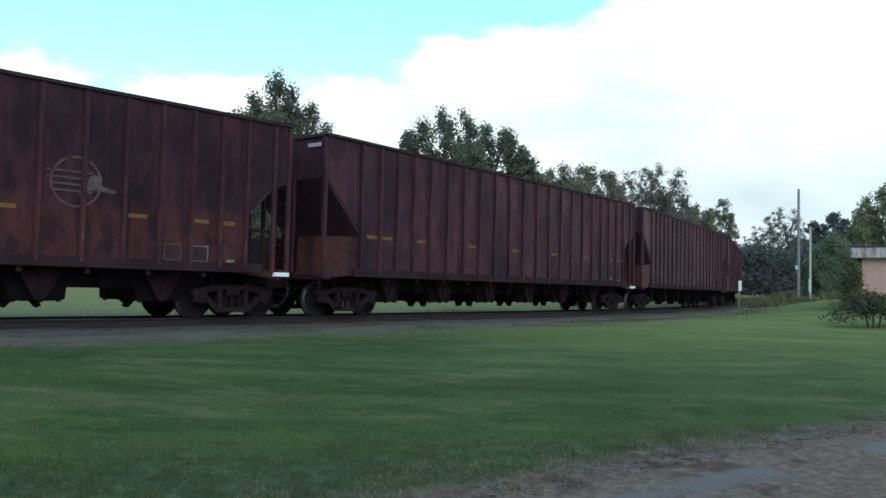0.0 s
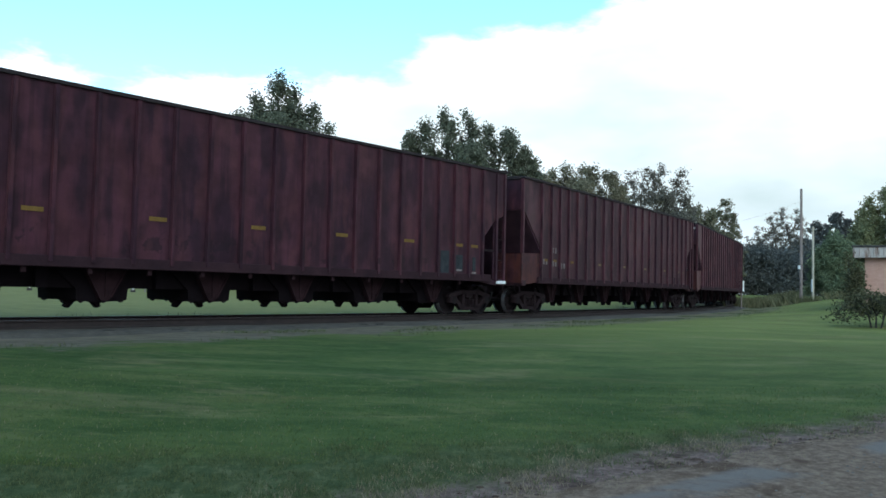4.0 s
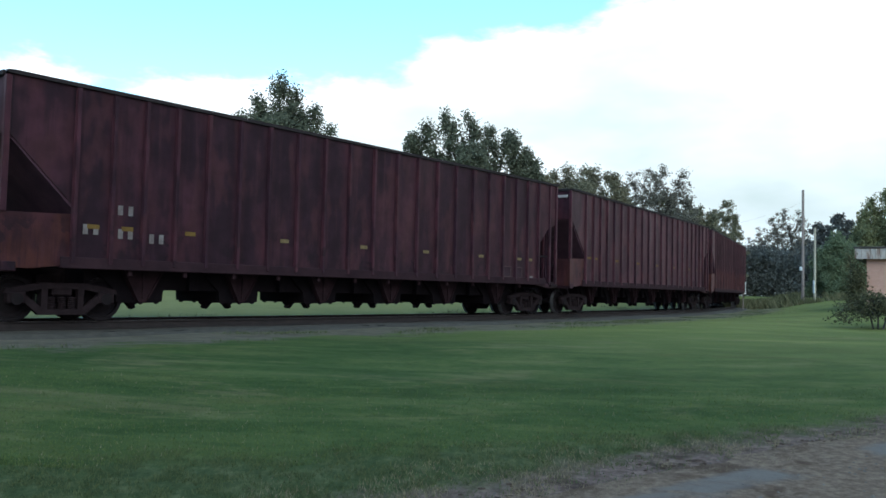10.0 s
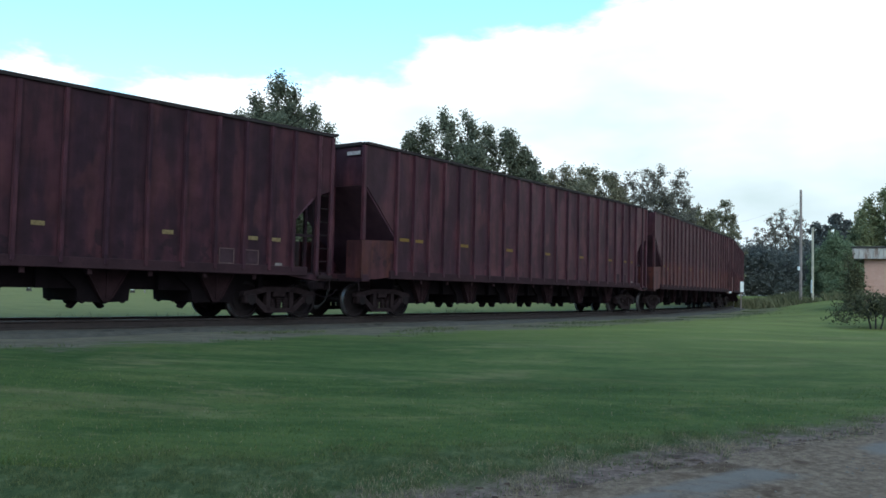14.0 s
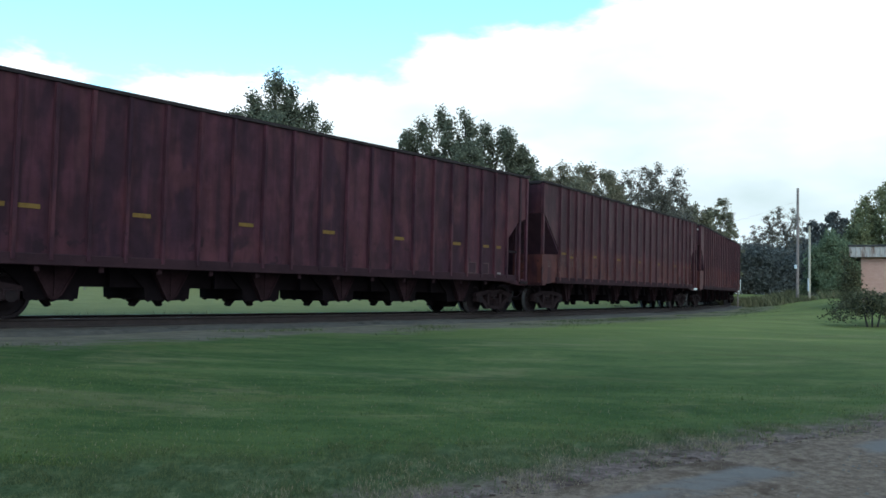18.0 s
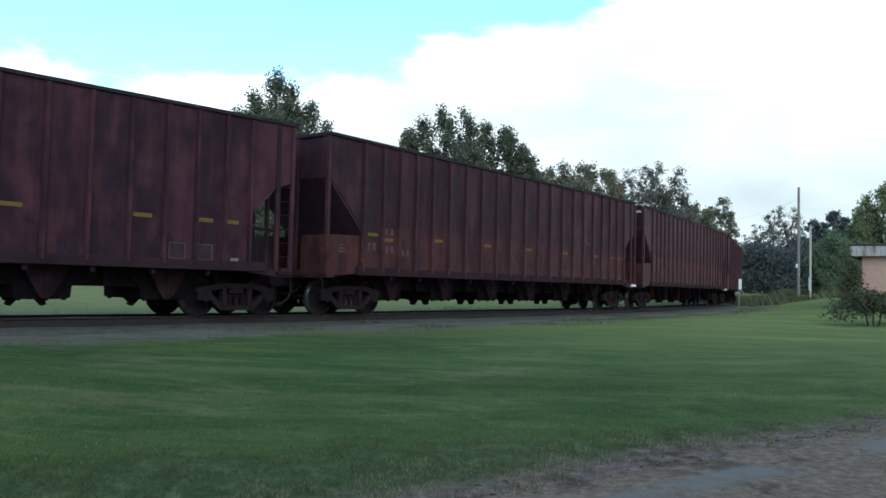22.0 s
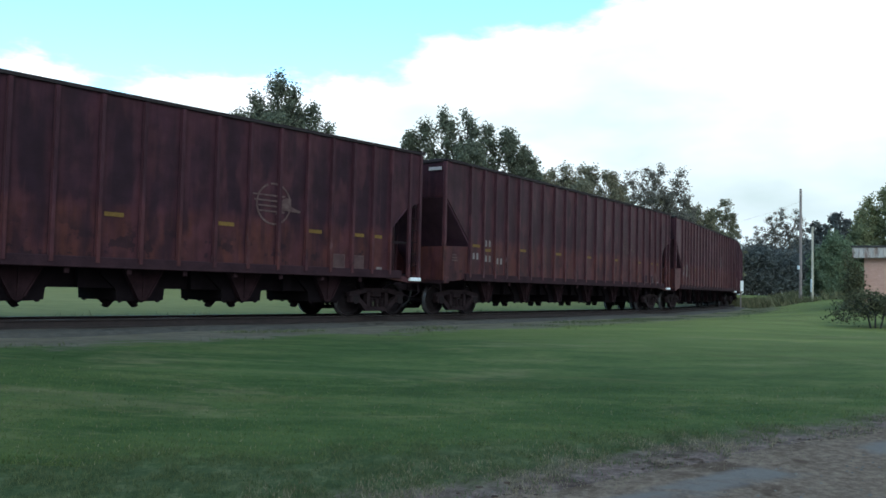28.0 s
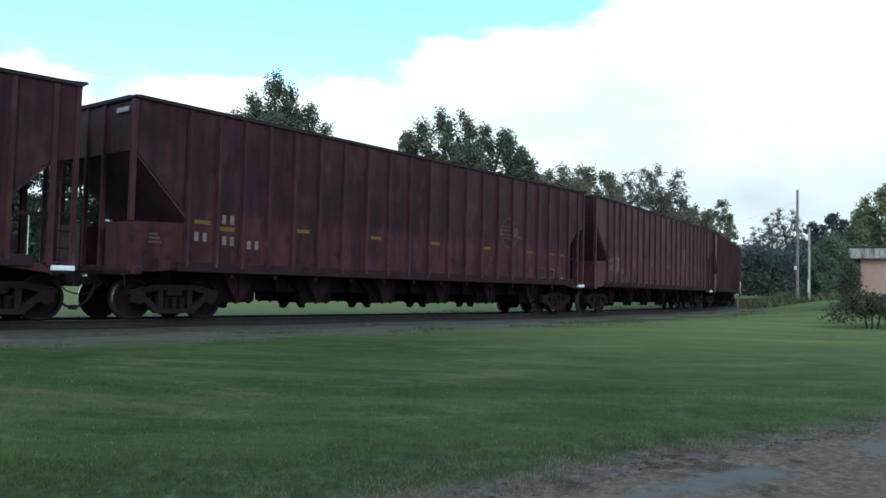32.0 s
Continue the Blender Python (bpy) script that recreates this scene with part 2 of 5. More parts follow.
M_YEL = speckled("yellow_reflective_tape", (0.104, 0.0576, 0.0153), (0.172, 0.1024, 0.0289), 9.0, 0.6, spec=0.15)
M_YELW = speckled("faded_tape", (0.096, 0.06624, 0.03251), (0.216, 0.1582, 0.08309), 14.0, 0.6, spec=0.15)
M_WHITE = speckled("worn_white_paint", (0.0960, 0.0736, 0.0736), (0.2304, 0.2048, 0.2112), 5.0)
M_FADE = speckled("faded_cream_paint", (0.05423, 0.02992, 0.03179), (0.1309, 0.08789, 0.08602), 7.0, spec=0.1)
M_MARK = speckled("rubbed_white_paint", (0.0576, 0.04176, 0.04032), (0.126, 0.1008, 0.0972), 6.0, spec=0.1)
M_PLATE = speckled("white_enamel", (0.62, 0.66, 0.70), (0.8, 0.83, 0.86), 3.0, 0.4)
M_STENCIL = speckled("grey_stencil_panel", (0.0272, 0.01445, 0.0198), (0.0493, 0.0289, 0.0378), 4.0, spec=0.1)
M_FADEP = speckled("faded_pink_paint", (0.050, 0.028, 0.030), (0.085, 0.052, 0.054), 4.0, spec=0.1)
M_NOTICE = speckled("blue_grey_notice", (0.016, 0.019, 0.024), (0.044, 0.050, 0.058), 5.0, spec=0.1)
M_PLACARD = speckled("rubbed_white_lettering", (0.20, 0.17, 0.18), (0.50, 0.46, 0.48), 16.0, spec=0.1)
M_BLACK = speckled("black_rubber", (0.010, 0.010, 0.011), (0.022, 0.020, 0.022), 5.0)
M_RAIL = speckled("rusty_rail", (0.014, 0.01, 0.011), (0.034, 0.024, 0.024), 6.0)
M_RAILTOP = speckled("worn_rail_head", (0.18, 0.17, 0.17), (0.34, 0.33, 0.33), 6.0, 0.35, 0.9, 0.05)
M_TIE = speckled("creosoted_wood", (0.01, 0.009, 0.009), (0.028, 0.023, 0.023), 5.0)
M_BALLAST = speckled("grey_ballast", (0.02924, 0.02586, 0.02312), (0.0903, 0.07925, 0.06791), 5.0, 0.95, 0.0, 1.0, 22.0)
M_POLE = speckled("weathered_pole_wood", (0.17, 0.133, 0.128), (0.31, 0.255, 0.245), 4.0)
M_POLEW = speckled("pale_pole_wood", (0.34, 0.30, 0.25), (0.50, 0.45, 0.38), 4.0)
M_POLEP = speckled("white_pole_paint", (0.55, 0.55, 0.54), (0.74, 0.74, 0.72), 4.0, 0.5)
M_BARK = speckled("bark", (0.026, 0.024, 0.023), (0.070, 0.064, 0.060), 9.0, 0.95, 0.0, 0.8)
M_WIRE = speckled("cable_sheath", (0.03, 0.03, 0.03), (0.06, 0.06, 0.06), 5.0)


def leaf_mat(name, dark, light, through=0.3):
    m = Mat(name, 0.75, 0.0, 0.2)
    g = m.t.nodes.new("ShaderNodeNewGeometry")
    big = m.noise(m.coords(), 0.35, 3.0)
    f = m.math("MULTIPLY_ADD", g.outputs["Random Per Island"], 0.55, m.math("MULTIPLY", big, 0.45))
    c = m.ramp(f, [(0.2, dark), (0.8, light)])
    m.colour(c)
    tr = m.t.nodes.new("ShaderNodeBsdfTranslucent")
    m.t.links.new(c, tr.inputs["Color"])
    mx = m.t.nodes.new("ShaderNodeMixShader")
    mx.inputs[0].default_value = through
    m.t.links.new(m.b.outputs[0], mx.inputs[1])
    m.t.links.new(tr.outputs[0], mx.inputs[2])
    m.t.links.new(mx.outputs[0], m.t.nodes["Material Output"].inputs["Surface"])
    return m.m


M_LEAF_A = leaf_mat("oak_leaves", (0.0828, 0.0966, 0.0713), (0.1667, 0.1748, 0.1242), 0.25)
# a darker leaf colour with the tree row's shade painted in
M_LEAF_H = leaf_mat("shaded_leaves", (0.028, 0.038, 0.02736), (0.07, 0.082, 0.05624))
M_LEAF_B = leaf_mat("maple_leaves", (0.1185, 0.1213, 0.08473), (0.2503, 0.2301, 0.1512))
M_LEAF_C = leaf_mat("grey_green_leaves", (0.1428, 0.1348, 0.09521), (0.2628, 0.2364, 0.1609))
# distance haze is mixed into this flat bluish leaf colour
M_LEAF_D = leaf_mat("hazed_far_leaves", (0.084, 0.092, 0.094), (0.112, 0.118, 0.116), 0.2)
M_LEAF_K = leaf_mat("thin_grey_leaves", (0.0945, 0.09, 0.0775), (0.2025, 0.1825, 0.15), 0.2)
M_LEAF_E = leaf_mat("bright_shrub_leaves", (0.122, 0.1588, 0.09682), (0.1771, 0.2207, 0.1356))
M_LEAF_G = leaf_mat("olive_leaves", (0.1448, 0.1628, 0.08915), (0.2846, 0.2837, 0.1553))
M_LEAF_F = leaf_mat("dull_bush_leaves", (0.055, 0.06, 0.03496), (0.135, 0.13, 0.07296))
M_BLADE = leaf_mat("grass_blades", (0.0464, 0.07176, 0.0306), (0.128, 0.1454, 0.0666))
M_LAWN = leaf_mat("lawn_blades", (0.05356, 0.09, 0.02873), (0.1236, 0.155, 0.0513))
M_WEED = leaf_mat("tall_weeds", (0.095, 0.100, 0.054), (0.210, 0.195, 0.112))
M_DRY = leaf_mat("dry_grass", (0.150, 0.122, 0.082), (0.300, 0.245, 0.170))

# ---------------------------------------------------------------- the plan: one curved track
RAD = 163.17
HEAD0 = radians(48.314)
TX, TY = -6.700, 19.230
CX, CY = TX - RAD * math.sin(HEAD0), TY + RAD * math.cos(HEAD0)
RAIL = EYE - 0.833
PITCH = 20.248
BOGIES = 16.546
AXLES = 1.778
WHEEL_R = 0.457
# place of the leading coupler of the car called 0, second by second, along the track
RUN = [23.59, 20.836, 18.017, 15.194, 12.445, 9.703, 6.915, 4.044, 1.177, -1.645, -4.447,
       -7.236, -10.056, -12.857, -15.587, -18.294, -21.004, -23.66, -26.463, -29.122, -31.739, -34.378,
       -37.044, -39.701, -42.323, -44.915, -47.532, -50.106, -52.628, -55.178, -57.689, -60.141, -62.596]


def on_track(s, off=0.0):
    """Plan position s metres along the track, off metres outwards of its middle."""
    a = HEAD0 + s / RAD
    return CX + (RAD + off) * math.sin(a), CY - (RAD + off) * math.cos(a)


def smooth(x, a, b):
    x = min(max((x - a) / (b - a), 0.0), 1.0)
    return x * x * (3 - 2 * x)


PROFILE = [(0, 0.0), (5.5, 0.0), (9, 0.22), (15, 0.56), (30, 0.64), (45, 0.85), (70, 1.36), (110, 1.6), (400, 1.7), (6000, 1.7)]


def ground_z(x, y):
    d = math.hypot(x, y)
    z = 0.0
    for (a, za), (b, zb) in zip(PROFILE, PROFILE[1:]):
        if a <= d <= b:
            z = za + (zb - za) * (d - a) / (b - a)
            break
    u = abs(math.hypot(x - CX, y - CY) - RAD)
    k = smooth(u, 2.6, 9.0)
    z = z * k + (RAIL - 0.27) * (1 - k)
    return z + 0.03 * noise.noise((x * 0.35, y * 0.35, 0)) * min(1, d / 10)


# ---------------------------------------------------------------- mesh helpers


def part(name, mesh, material, parent, label="", at=None):
    """Links a mesh (or a bmesh) as one object under a thing or a part."""
    if isinstance(mesh, bmesh.types.BMesh):
        bm, mesh = mesh, bpy.data.meshes.new(name)
        bm.to_mesh(mesh)
        bm.free()
    if material and not mesh.materials:
        mesh.materials.append(material)
    ob = new(name, mesh)
    ob.parent = parent
    if at is not None:
        ob.matrix_basis = at
    if label:
        ob["label"] = label
    return ob


def thing(name, label, category, at=None, group="", kind=""):
    ob = new(name)
    ob.empty_display_size = 0.3
    if at is not None:
        ob.matrix_basis = at
    return tagged(ob, label, category, group, kind)


def box(bm, x0, x1, y0, y1, z0, z1, bevel=0.0):
    r = bmesh.ops.create_cube(bm, size=1.0)
    for v in r["verts"]:
        v.co = Vector((x0 + (v.co.x + 0.5) * (x1 - x0), y0 + (v.co.y + 0.5) * (y1 - y0), z0 + (v.co.z + 0.5) * (z1 - z0)))
    if bevel:
        es = list({e for v in r["verts"] for e in v.link_edges})
        bmesh.ops.bevel(bm, geom=es, offset=bevel, segments=1, affect="EDGES")
    return bm


def prism(bm, outline, axis, a, b):
    """A plate: an outline of (p, q) pairs, pulled along an axis from a to b."""
    def at(p, q, w):
        return {"y": (p, w, q), "x": (w, p, q), "z": (p, q, w)}[axis]
    lo = [bm.verts.new(at(p, q, a)) for p, q in outline]
    hi = [bm.verts.new(at(p, q, b)) for p, q in outline]
    bm.faces.new(lo)
    bm.faces.new(hi[::-1])
    n = len(outline)
    for i in range(n):
        bm.faces.new((lo[i], hi[i], hi[(i + 1) % n], lo[(i + 1) % n]))
    return bm


def tidy(bm):
    bmesh.ops.recalc_face_normals(bm, faces=bm.faces)
    return bm


def tube(bm, a, b, r, r2=None, seg=8):
    a, b = Vector(a), Vector(b)
    d = b - a
    m = Matrix.Translation((a + b) / 2) @ d.to_track_quat("Z", "Y").to_matrix().to_4x4()
    bmesh.ops.create_cone(bm, cap_ends=True, segments=seg, radius1=r, radius2=r if r2 is None else r2, depth=d.length, matrix=m)
    return bm


def lathe(bm, profile, seg=28):
    """Turns (radius, y) pairs about the y axis."""
    rings = []
    for r, y in profile:
        rings.append([bm.verts.new((r * math.cos(2 * math.pi * i / seg), y, r * math.sin(2 * math.pi * i / seg))) for i in range(seg)])
    for a, b in zip(rings, rings[1:]):
        for i in range(seg):
            bm.faces.new((a[i], a[(i + 1) % seg], b[(i + 1) % seg], b[i]))
    return bm


def sweep(name, outline, s0, s1, step, material, closed=True, wild=0.0):
    """A bar of (off, z) outline along the track."""
    n = int((s1 - s0) / step) + 1
    vs, fs, k = [], [], len(outline)
    for i in range(n):
        s = s0 + (s1 - s0) * i / (n - 1)
        for off, z in outline:
            w = wild * (noise.noise((s * 0.5, off * 3, 0)))
            x, y = on_track(s, off + w)
            vs.append((x, y, z + 0.25 * w))
    for i in range(n - 1):
        for j in range(k if closed else k - 1):
            a, b = i * k + j, i * k + (j + 1) % k
            fs.append((a, b, b + k, a + k))
    me = bpy.data.meshes.new(name)
    me.from_pydata(vs, [], fs)
    me.materials.append(material)
    return me

# ---------------------------------------------------------------- ground, road, track


def ground_material():
    m = Mat("lawn_and_earth", 0.95, 0.0, 0.1)
    co = m.coords()
    x, y, z = m.z()
    wide = m.noise(m.coords(scale=(0.4, 0.9, 1)), 0.4, 6.0, 0.65, 0.6)
    mid = m.noise(m.coords(scale=(0.55, 1.1, 1)), 1.25, 8.0, 0.66, 0.4)
    clump = m.noise(co, 5.5, 5.0, 0.7)
    fine = m.noise(co, 26.0, 5.0, 0.65)
    c = m.ramp(m.math("MULTIPLY_ADD", mid, 0.55, m.math("MULTIPLY", wide, 0.45)),
               [(0.36, (0.02119, 0.04355, 0.01403)), (0.45, (0.03884, 0.07382, 0.02169)), (0.53, (0.0653, 0.09927, 0.03063)), (0.62, (0.1191, 0.1344, 0.05232))])
    c = m.mix(m.span(clump, 0.52, 0.66, 0.0, 0.55), c, (0.02294, 0.04165, 0.01532))
    c = m.mix(m.span(clump, 0.45, 0.34, 0.0, 0.45), c, (0.1042, 0.1249, 0.04979))
    c = m.mix(m.span(fine, 0.35, 0.7, 0.0, 0.5), c, (0.03884, 0.06436, 0.02169))
    # mower lanes
    lane = m.math("SINE", m.math("MULTIPLY_ADD", mid, 3.5, m.math("MULTIPLY_ADD", y, 3.2, m.math("MULTIPLY", x, -0.55))))
    c = m.mix(m.span(lane, 0.2, 0.95, 0.0, 0.15), c, (0.1016, 0.1324, 0.04979))
    streak = m.noise(m.coords(scale=(0.2, 1.5, 1)), 1.5, 6.0, 0.62, 0.3)
    c = m.mix(m.span(streak, 0.53, 0.62, 0.0, 0.45), c, (0.024, 0.048, 0.015))
    c = m.mix(m.span(streak, 0.46, 0.37, 0.0, 0.42), c, (0.092, 0.125, 0.044))
    # paler, thinner grass on the open side of the lawn and beyond the track
    open_side = m.math("MULTIPLY", m.span(m.math("MULTIPLY_ADD", x, 0.9, y), 11.0, 34.0), m.span(wide, 0.3, 0.6, 0.6, 1.0))
    c = m.mix(m.math("MULTIPLY", open_side, 0.75), c, (0.2108, 0.2311, 0.07232))
    # worn and darker islands in the open lawn
    isle = m.noise(co, 0.45, 8.0, 0.72, 0.8)
    c = m.mix(m.math("MULTIPLY", open_side, m.span(isle, 0.48, 0.62, 0.0, 0.6)), c, (0.1108, 0.1215, 0.04044))
    c = m.mix(m.math("MULTIPLY", open_side, m.span(isle, 0.42, 0.32, 0.0, 0.5)), c, (0.2796, 0.2491, 0.09801))
    # dry patches and thin streaks
    dry = m.math("MULTIPLY", m.span(m.noise(m.coords(scale=(0.40, 1.2, 1)), 0.9, 7.0, 0.68, 0.4), 0.52, 0.62), m.span(mid, 0.35, 0.6))
    c = m.mix(m.math("MULTIPLY", dry, 0.45), c, (0.1827, 0.155, 0.08643))
    brown = m.span(m.noise(m.coords(scale=(0.5, 1.3, 1)), 0.55, 7.0, 0.72, 0.8), 0.53, 0.68)
    c = m.mix(m.math("MULTIPLY", brown, 0.42), c, (0.1055, 0.09166, 0.03677))
    # rank, half-dead verge and bare earth along the drive
    rag = m.noise(co, 1.7, 6.0, 0.7)
    verge = m.math("MULTIPLY_ADD", y, -0.867, m.math("MULTIPLY_ADD", x, 0.248, 6.59))
    verge = m.span(m.math("MULTIPLY_ADD", m.math("SUBTRACT", rag, 0.5), 1.6, verge), -0.35, 0.45)
    tufts = m.ramp(m.noise(m.coords(scale=(1, 0.7, 1)), 7.0, 7.0, 0.75), [(0.35, (0.02274, 0.03706, 0.01482)), (0.5, (0.05307, 0.07226, 0.03112)), (0.66, (0.1251, 0.1343, 0.07111))])
    c = m.mix(m.math("MULTIPLY", verge, 0.85), c, tufts)
    off = m.math("MULTIPLY_ADD", y, -0.867, m.math("MULTIPLY_ADD", x, 0.498, 5.365))
    earth = m.ramp(m.noise(co, 9.0, 8.0, 0.75), [(0.32, (0.05819, 0.03848, 0.03365)), (0.5, (0.1384, 0.09576, 0.0851)), (0.68, (0.2458, 0.1764, 0.1563))])
    earth = m.mix(m.span(m.noise(co, 2.3, 6.0, 0.65, 0.6), 0.5, 0.62, 0.0, 0.8), earth, (0.05016, 0.03191, 0.02671))
    bare = m.span(m.math("MULTIPLY_ADD", m.math("SUBTRACT", rag, 0.5), 1.5, off), -0.55, 0.15)
    c = m.mix(bare, c, earth)
    # trodden strip beside the ballast
    dx = m.math("SUBTRACT", x, CX)
    dy = m.math("SUBTRACT", y, CY)
    r = m.math("SQRT", m.math("ADD", m.math("MULTIPLY", dx, dx), m.math("MULTIPLY", dy, dy)))
    u = m.math("ABSOLUTE", m.math("SUBTRACT", r, RAD))
    inside = m.span(m.math("SUBTRACT", r, RAD), -7.0, -3.0, 0.9, 0.0)
    c = m.mix(m.math("MULTIPLY", inside, m.span(mid, 0.3, 0.6, 0.6, 1.0)), c, (0.225, 0.21, 0.088))
    shred = m.noise(m.coords(scale=(1.0, 1.3, 1)), 0.8, 8.0, 0.70, 0.4)
    strip = m.span(m.math("MULTIPLY_ADD", m.math("SUBTRACT", shred, 0.5), 6.5, u), 3.6, 4.7, 1.0, 0.0)
    far = m.span(y, 26.0, 60.0, 1.0, 0.75)
    c = m.mix(m.math("MULTIPLY", m.math("MULTIPLY", strip, far), 0.9), c, m.ramp(rag, [(0.3, (0.08369, 0.06961, 0.05833)), (0.7, (0.1786, 0.1508, 0.1247))]))
    m.colour(c)
    m.bump(m.math("MULTIPLY_ADD", fine, 0.7, rag), 0.7, 0.05)
    return m.m


M_GROUND = ground_material()


def build_ground():
    radii = [0.0]
    r = 1.5
    while r < 4200:
        radii.append(r)
        r *= 1.045 if r < 120 else 1.16
    seg = 240
    vs, fs = [(0, 0, ground_z(0, 0))], []
    for r in radii[1:]:
        for i in range(seg):
            a = 2 * math.pi * i / seg
            x, y = r * math.cos(a), r * math.sin(a)
            vs.append((x, y, ground_z(x, y)))
    for i in range(seg):
        fs.append((0, 1 + i, 1 + (i + 1) % seg))
    for k in range(len(radii) - 2):
        o = 1 + k * seg
        for i in range(seg):
            fs.append((o + i, o + seg + i, o + seg + (i + 1) % seg, o + (i + 1) % seg))
    me = bpy.data.meshes.new("ground")
    me.from_pydata(vs, [], fs)
    me.materials.append(M_GROUND)
    me.polygons.foreach_set("use_smooth", [True] * len(me.polygons))
    tagged(new("ground", me), "mown green lawn with dry patches and bare earth", "ground", kind="structure")


build_ground()


def drive_material():
    m = Mat("worn_drive", 0.9, 0.0, 0.08)
    co = m.coords()
    x, y, z = m.z()
    off = m.math("MULTIPLY_ADD", y, -0.867, m.math("MULTIPLY_ADD", x, 0.498, 5.365))
    big = m.noise(m.coords(scale=(0.6, 1.0, 1), at=(-0.36, -0.34, 0)), 1.5, 6.0, 0.65, 0.6)
    grit = m.noise(co, 38.0, 5.0, 0.75)
    c = m.ramp(m.math("MULTIPLY_ADD", grit, 0.6, m.math("MULTIPLY", big, 0.4)), [(0.35, (0.118, 0.103, 0.098)), (0.65, (0.158, 0.139, 0.133))])
    soil = m.ramp(m.noise(co, 11.0, 8.0, 0.78), [(0.32, (0.08549, 0.05576, 0.04283)), (0.5, (0.1602, 0.1135, 0.08729)), (0.68, (0.2564, 0.1906, 0.145))])
    soil = m.mix(m.span(m.noise(co, 2.2, 5.0, 0.6, 0.6), 0.54, 0.66, 0.0, 0.7), soil, (0.06412, 0.03953, 0.02883))
    # a smooth worn lane of asphalt, loose earth and grit beside it; its grey includes the sky's reflection in wet
    # patches
    sway = m.math("MULTIPLY_ADD", m.math("SUBTRACT", big, 0.5), 0.55, off)
    lane = m.math("MULTIPLY", m.span(sway, 0.50, 0.64), m.span(sway, 0.84, 1.04, 1.0, 0.0))
    lane = m.math("MAXIMUM", lane, m.math("MULTIPLY", m.span(sway, 2.3, 2.5), m.span(sway, 3.1, 3.4, 1.0, 0.0)))
    dirt = m.math("SUBTRACT", 1.0, m.math("MULTIPLY", lane, m.span(m.noise(m.coords(scale=(0.7, 1.2, 1), at=(-0.42, -0.40, 0)), 0.9, 5.0, 0.6, 0.4), 0.40, 0.54, 0.0, 0.9)))
    c = m.mix(dirt, c, soil)
    m.colour(c)
    m.rough(m.span(dirt, 0.0, 1.0, 0.7, 0.98))
    m.bump(m.math("MULTIPLY", grit, m.span(dirt, 0.0, 1.0, 0.25, 1.0)), 0.6, 0.02)
    return m.m


def build_drive():
    """A worn driveway with a ragged rim; the camera stands on it."""
    along, out = Vector((0.867, 0.498)), Vector((0.498, -0.867))

    def far_rim(s):
        return 5.4 + 0.6 * noise.noise((s * 0.4, 9, 3)) + 0.25 * noise.noise((s * 1.9, 7, 0))

    vs, fs = [], []
    n, k = 260, 9
    for i in range(n + 1):
        s = -30 + 70 * i / n
        rim = 0.24 + 0.12 * noise.noise((s * 0.45, 0, 3)) + 0.16 * noise.noise((s * 2.3, 5, 0))
        for j in range(k):
            w = rim + (far_rim(s) - rim) * (j / (k - 1)) ** 1.6
            p = Vector((0.56, 6.51)) + along * s + out * w
            vs.append((p.x, p.y, ground_z(p.x, p.y) + (0.006 if j == 0 else 0.016)))
    for i in range(n):
        for j in range(k - 1):
            a = i * k + j
            fs.append((a, a + 1, a + k + 1, a + k))
    me = bpy.data.meshes.new("driveway")
    me.from_pydata(vs, [], fs)
    me.materials.append(drive_material())
    tagged(new("driveway", me), "worn grey driveway with ragged dirt edge", "driveway", kind="structure")


build_drive()

S0, S1 = -75.0, 200.0


def build_track():
    top = RAIL - 0.185
    bed = sweep("ballast_bed", [(-2.0, top - 0.16), (-1.5, top - 0.03), (-0.9, top + 0.0), (0.0, top - 0.01), (0.9, top), (1.5, top - 0.03), (1.95, top - 0.16)],
                S0, S1, 0.5, M_BALLAST, closed=False, wild=0.14)
    tagged(new("ballast_bed", bed), "low bed of dark grey crushed stone under rails", "ballast", kind="structure")
    head = [(0.036, 0.0), (0.034, -0.035), (0.010, -0.05), (0.010, -0.145), (0.07, -0.165), (0.07, -0.18), (-0.07, -0.18), (-0.07, -0.165), (-0.010, -0.145), (-0.010, -0.05), (-0.034, -0.035), (-0.036, 0.0)]
    for side in (0.754, -0.754):
        me = sweep("rail", [(side + o, RAIL + z) for o, z in head], S0, S1, 0.8, M_RAIL)
        me.materials.append(M_RAILTOP)
        me.polygons.foreach_set("material_index", [1 if i % 12 == 11 else 0 for i in range(len(me.polygons))])
        tagged(new("rail", me), "rusty steel rail with a worn shiny head", "rail", group="rails of the curved track", kind="structure")
    vs, fs = [], []
    s = S0
    while s < S1:
        x, y = on_track(s)
        a = HEAD0 + s / RAD + random.uniform(-0.02, 0.02)
        d, o = Vector((math.cos(a), math.sin(a))), Vector((math.sin(a), -math.cos(a)))
        b = len(vs)
        half, w = 1.3 + random.uniform(-0.05, 0.05), 0.115
        for z in (top - 0.12, top + random.uniform(-0.05, -0.02)):
            for p, q in ((-w, -half), (w, -half), (w, half), (-w, half)):
                v = Vector((x, y)) + d * p + o * q
                vs.append((v.x, v.y, z))
        fs += [(b + 7, b + 6, b + 5, b + 4), (b + 4, b + 5, b + 1, b), (b + 5, b + 6, b + 2, b + 1), (b + 6, b + 7, b + 3, b + 2), (b + 7, b + 4, b, b + 3)]
        s += 0.52
    me = bpy.data.meshes.new("cross_ties")
    me.from_pydata(vs, [], fs)
    me.materials.append(M_TIE)
    tagged(new("cross_ties", me), "dark creosoted wooden cross ties", "ties", kind="stuff")


build_track()

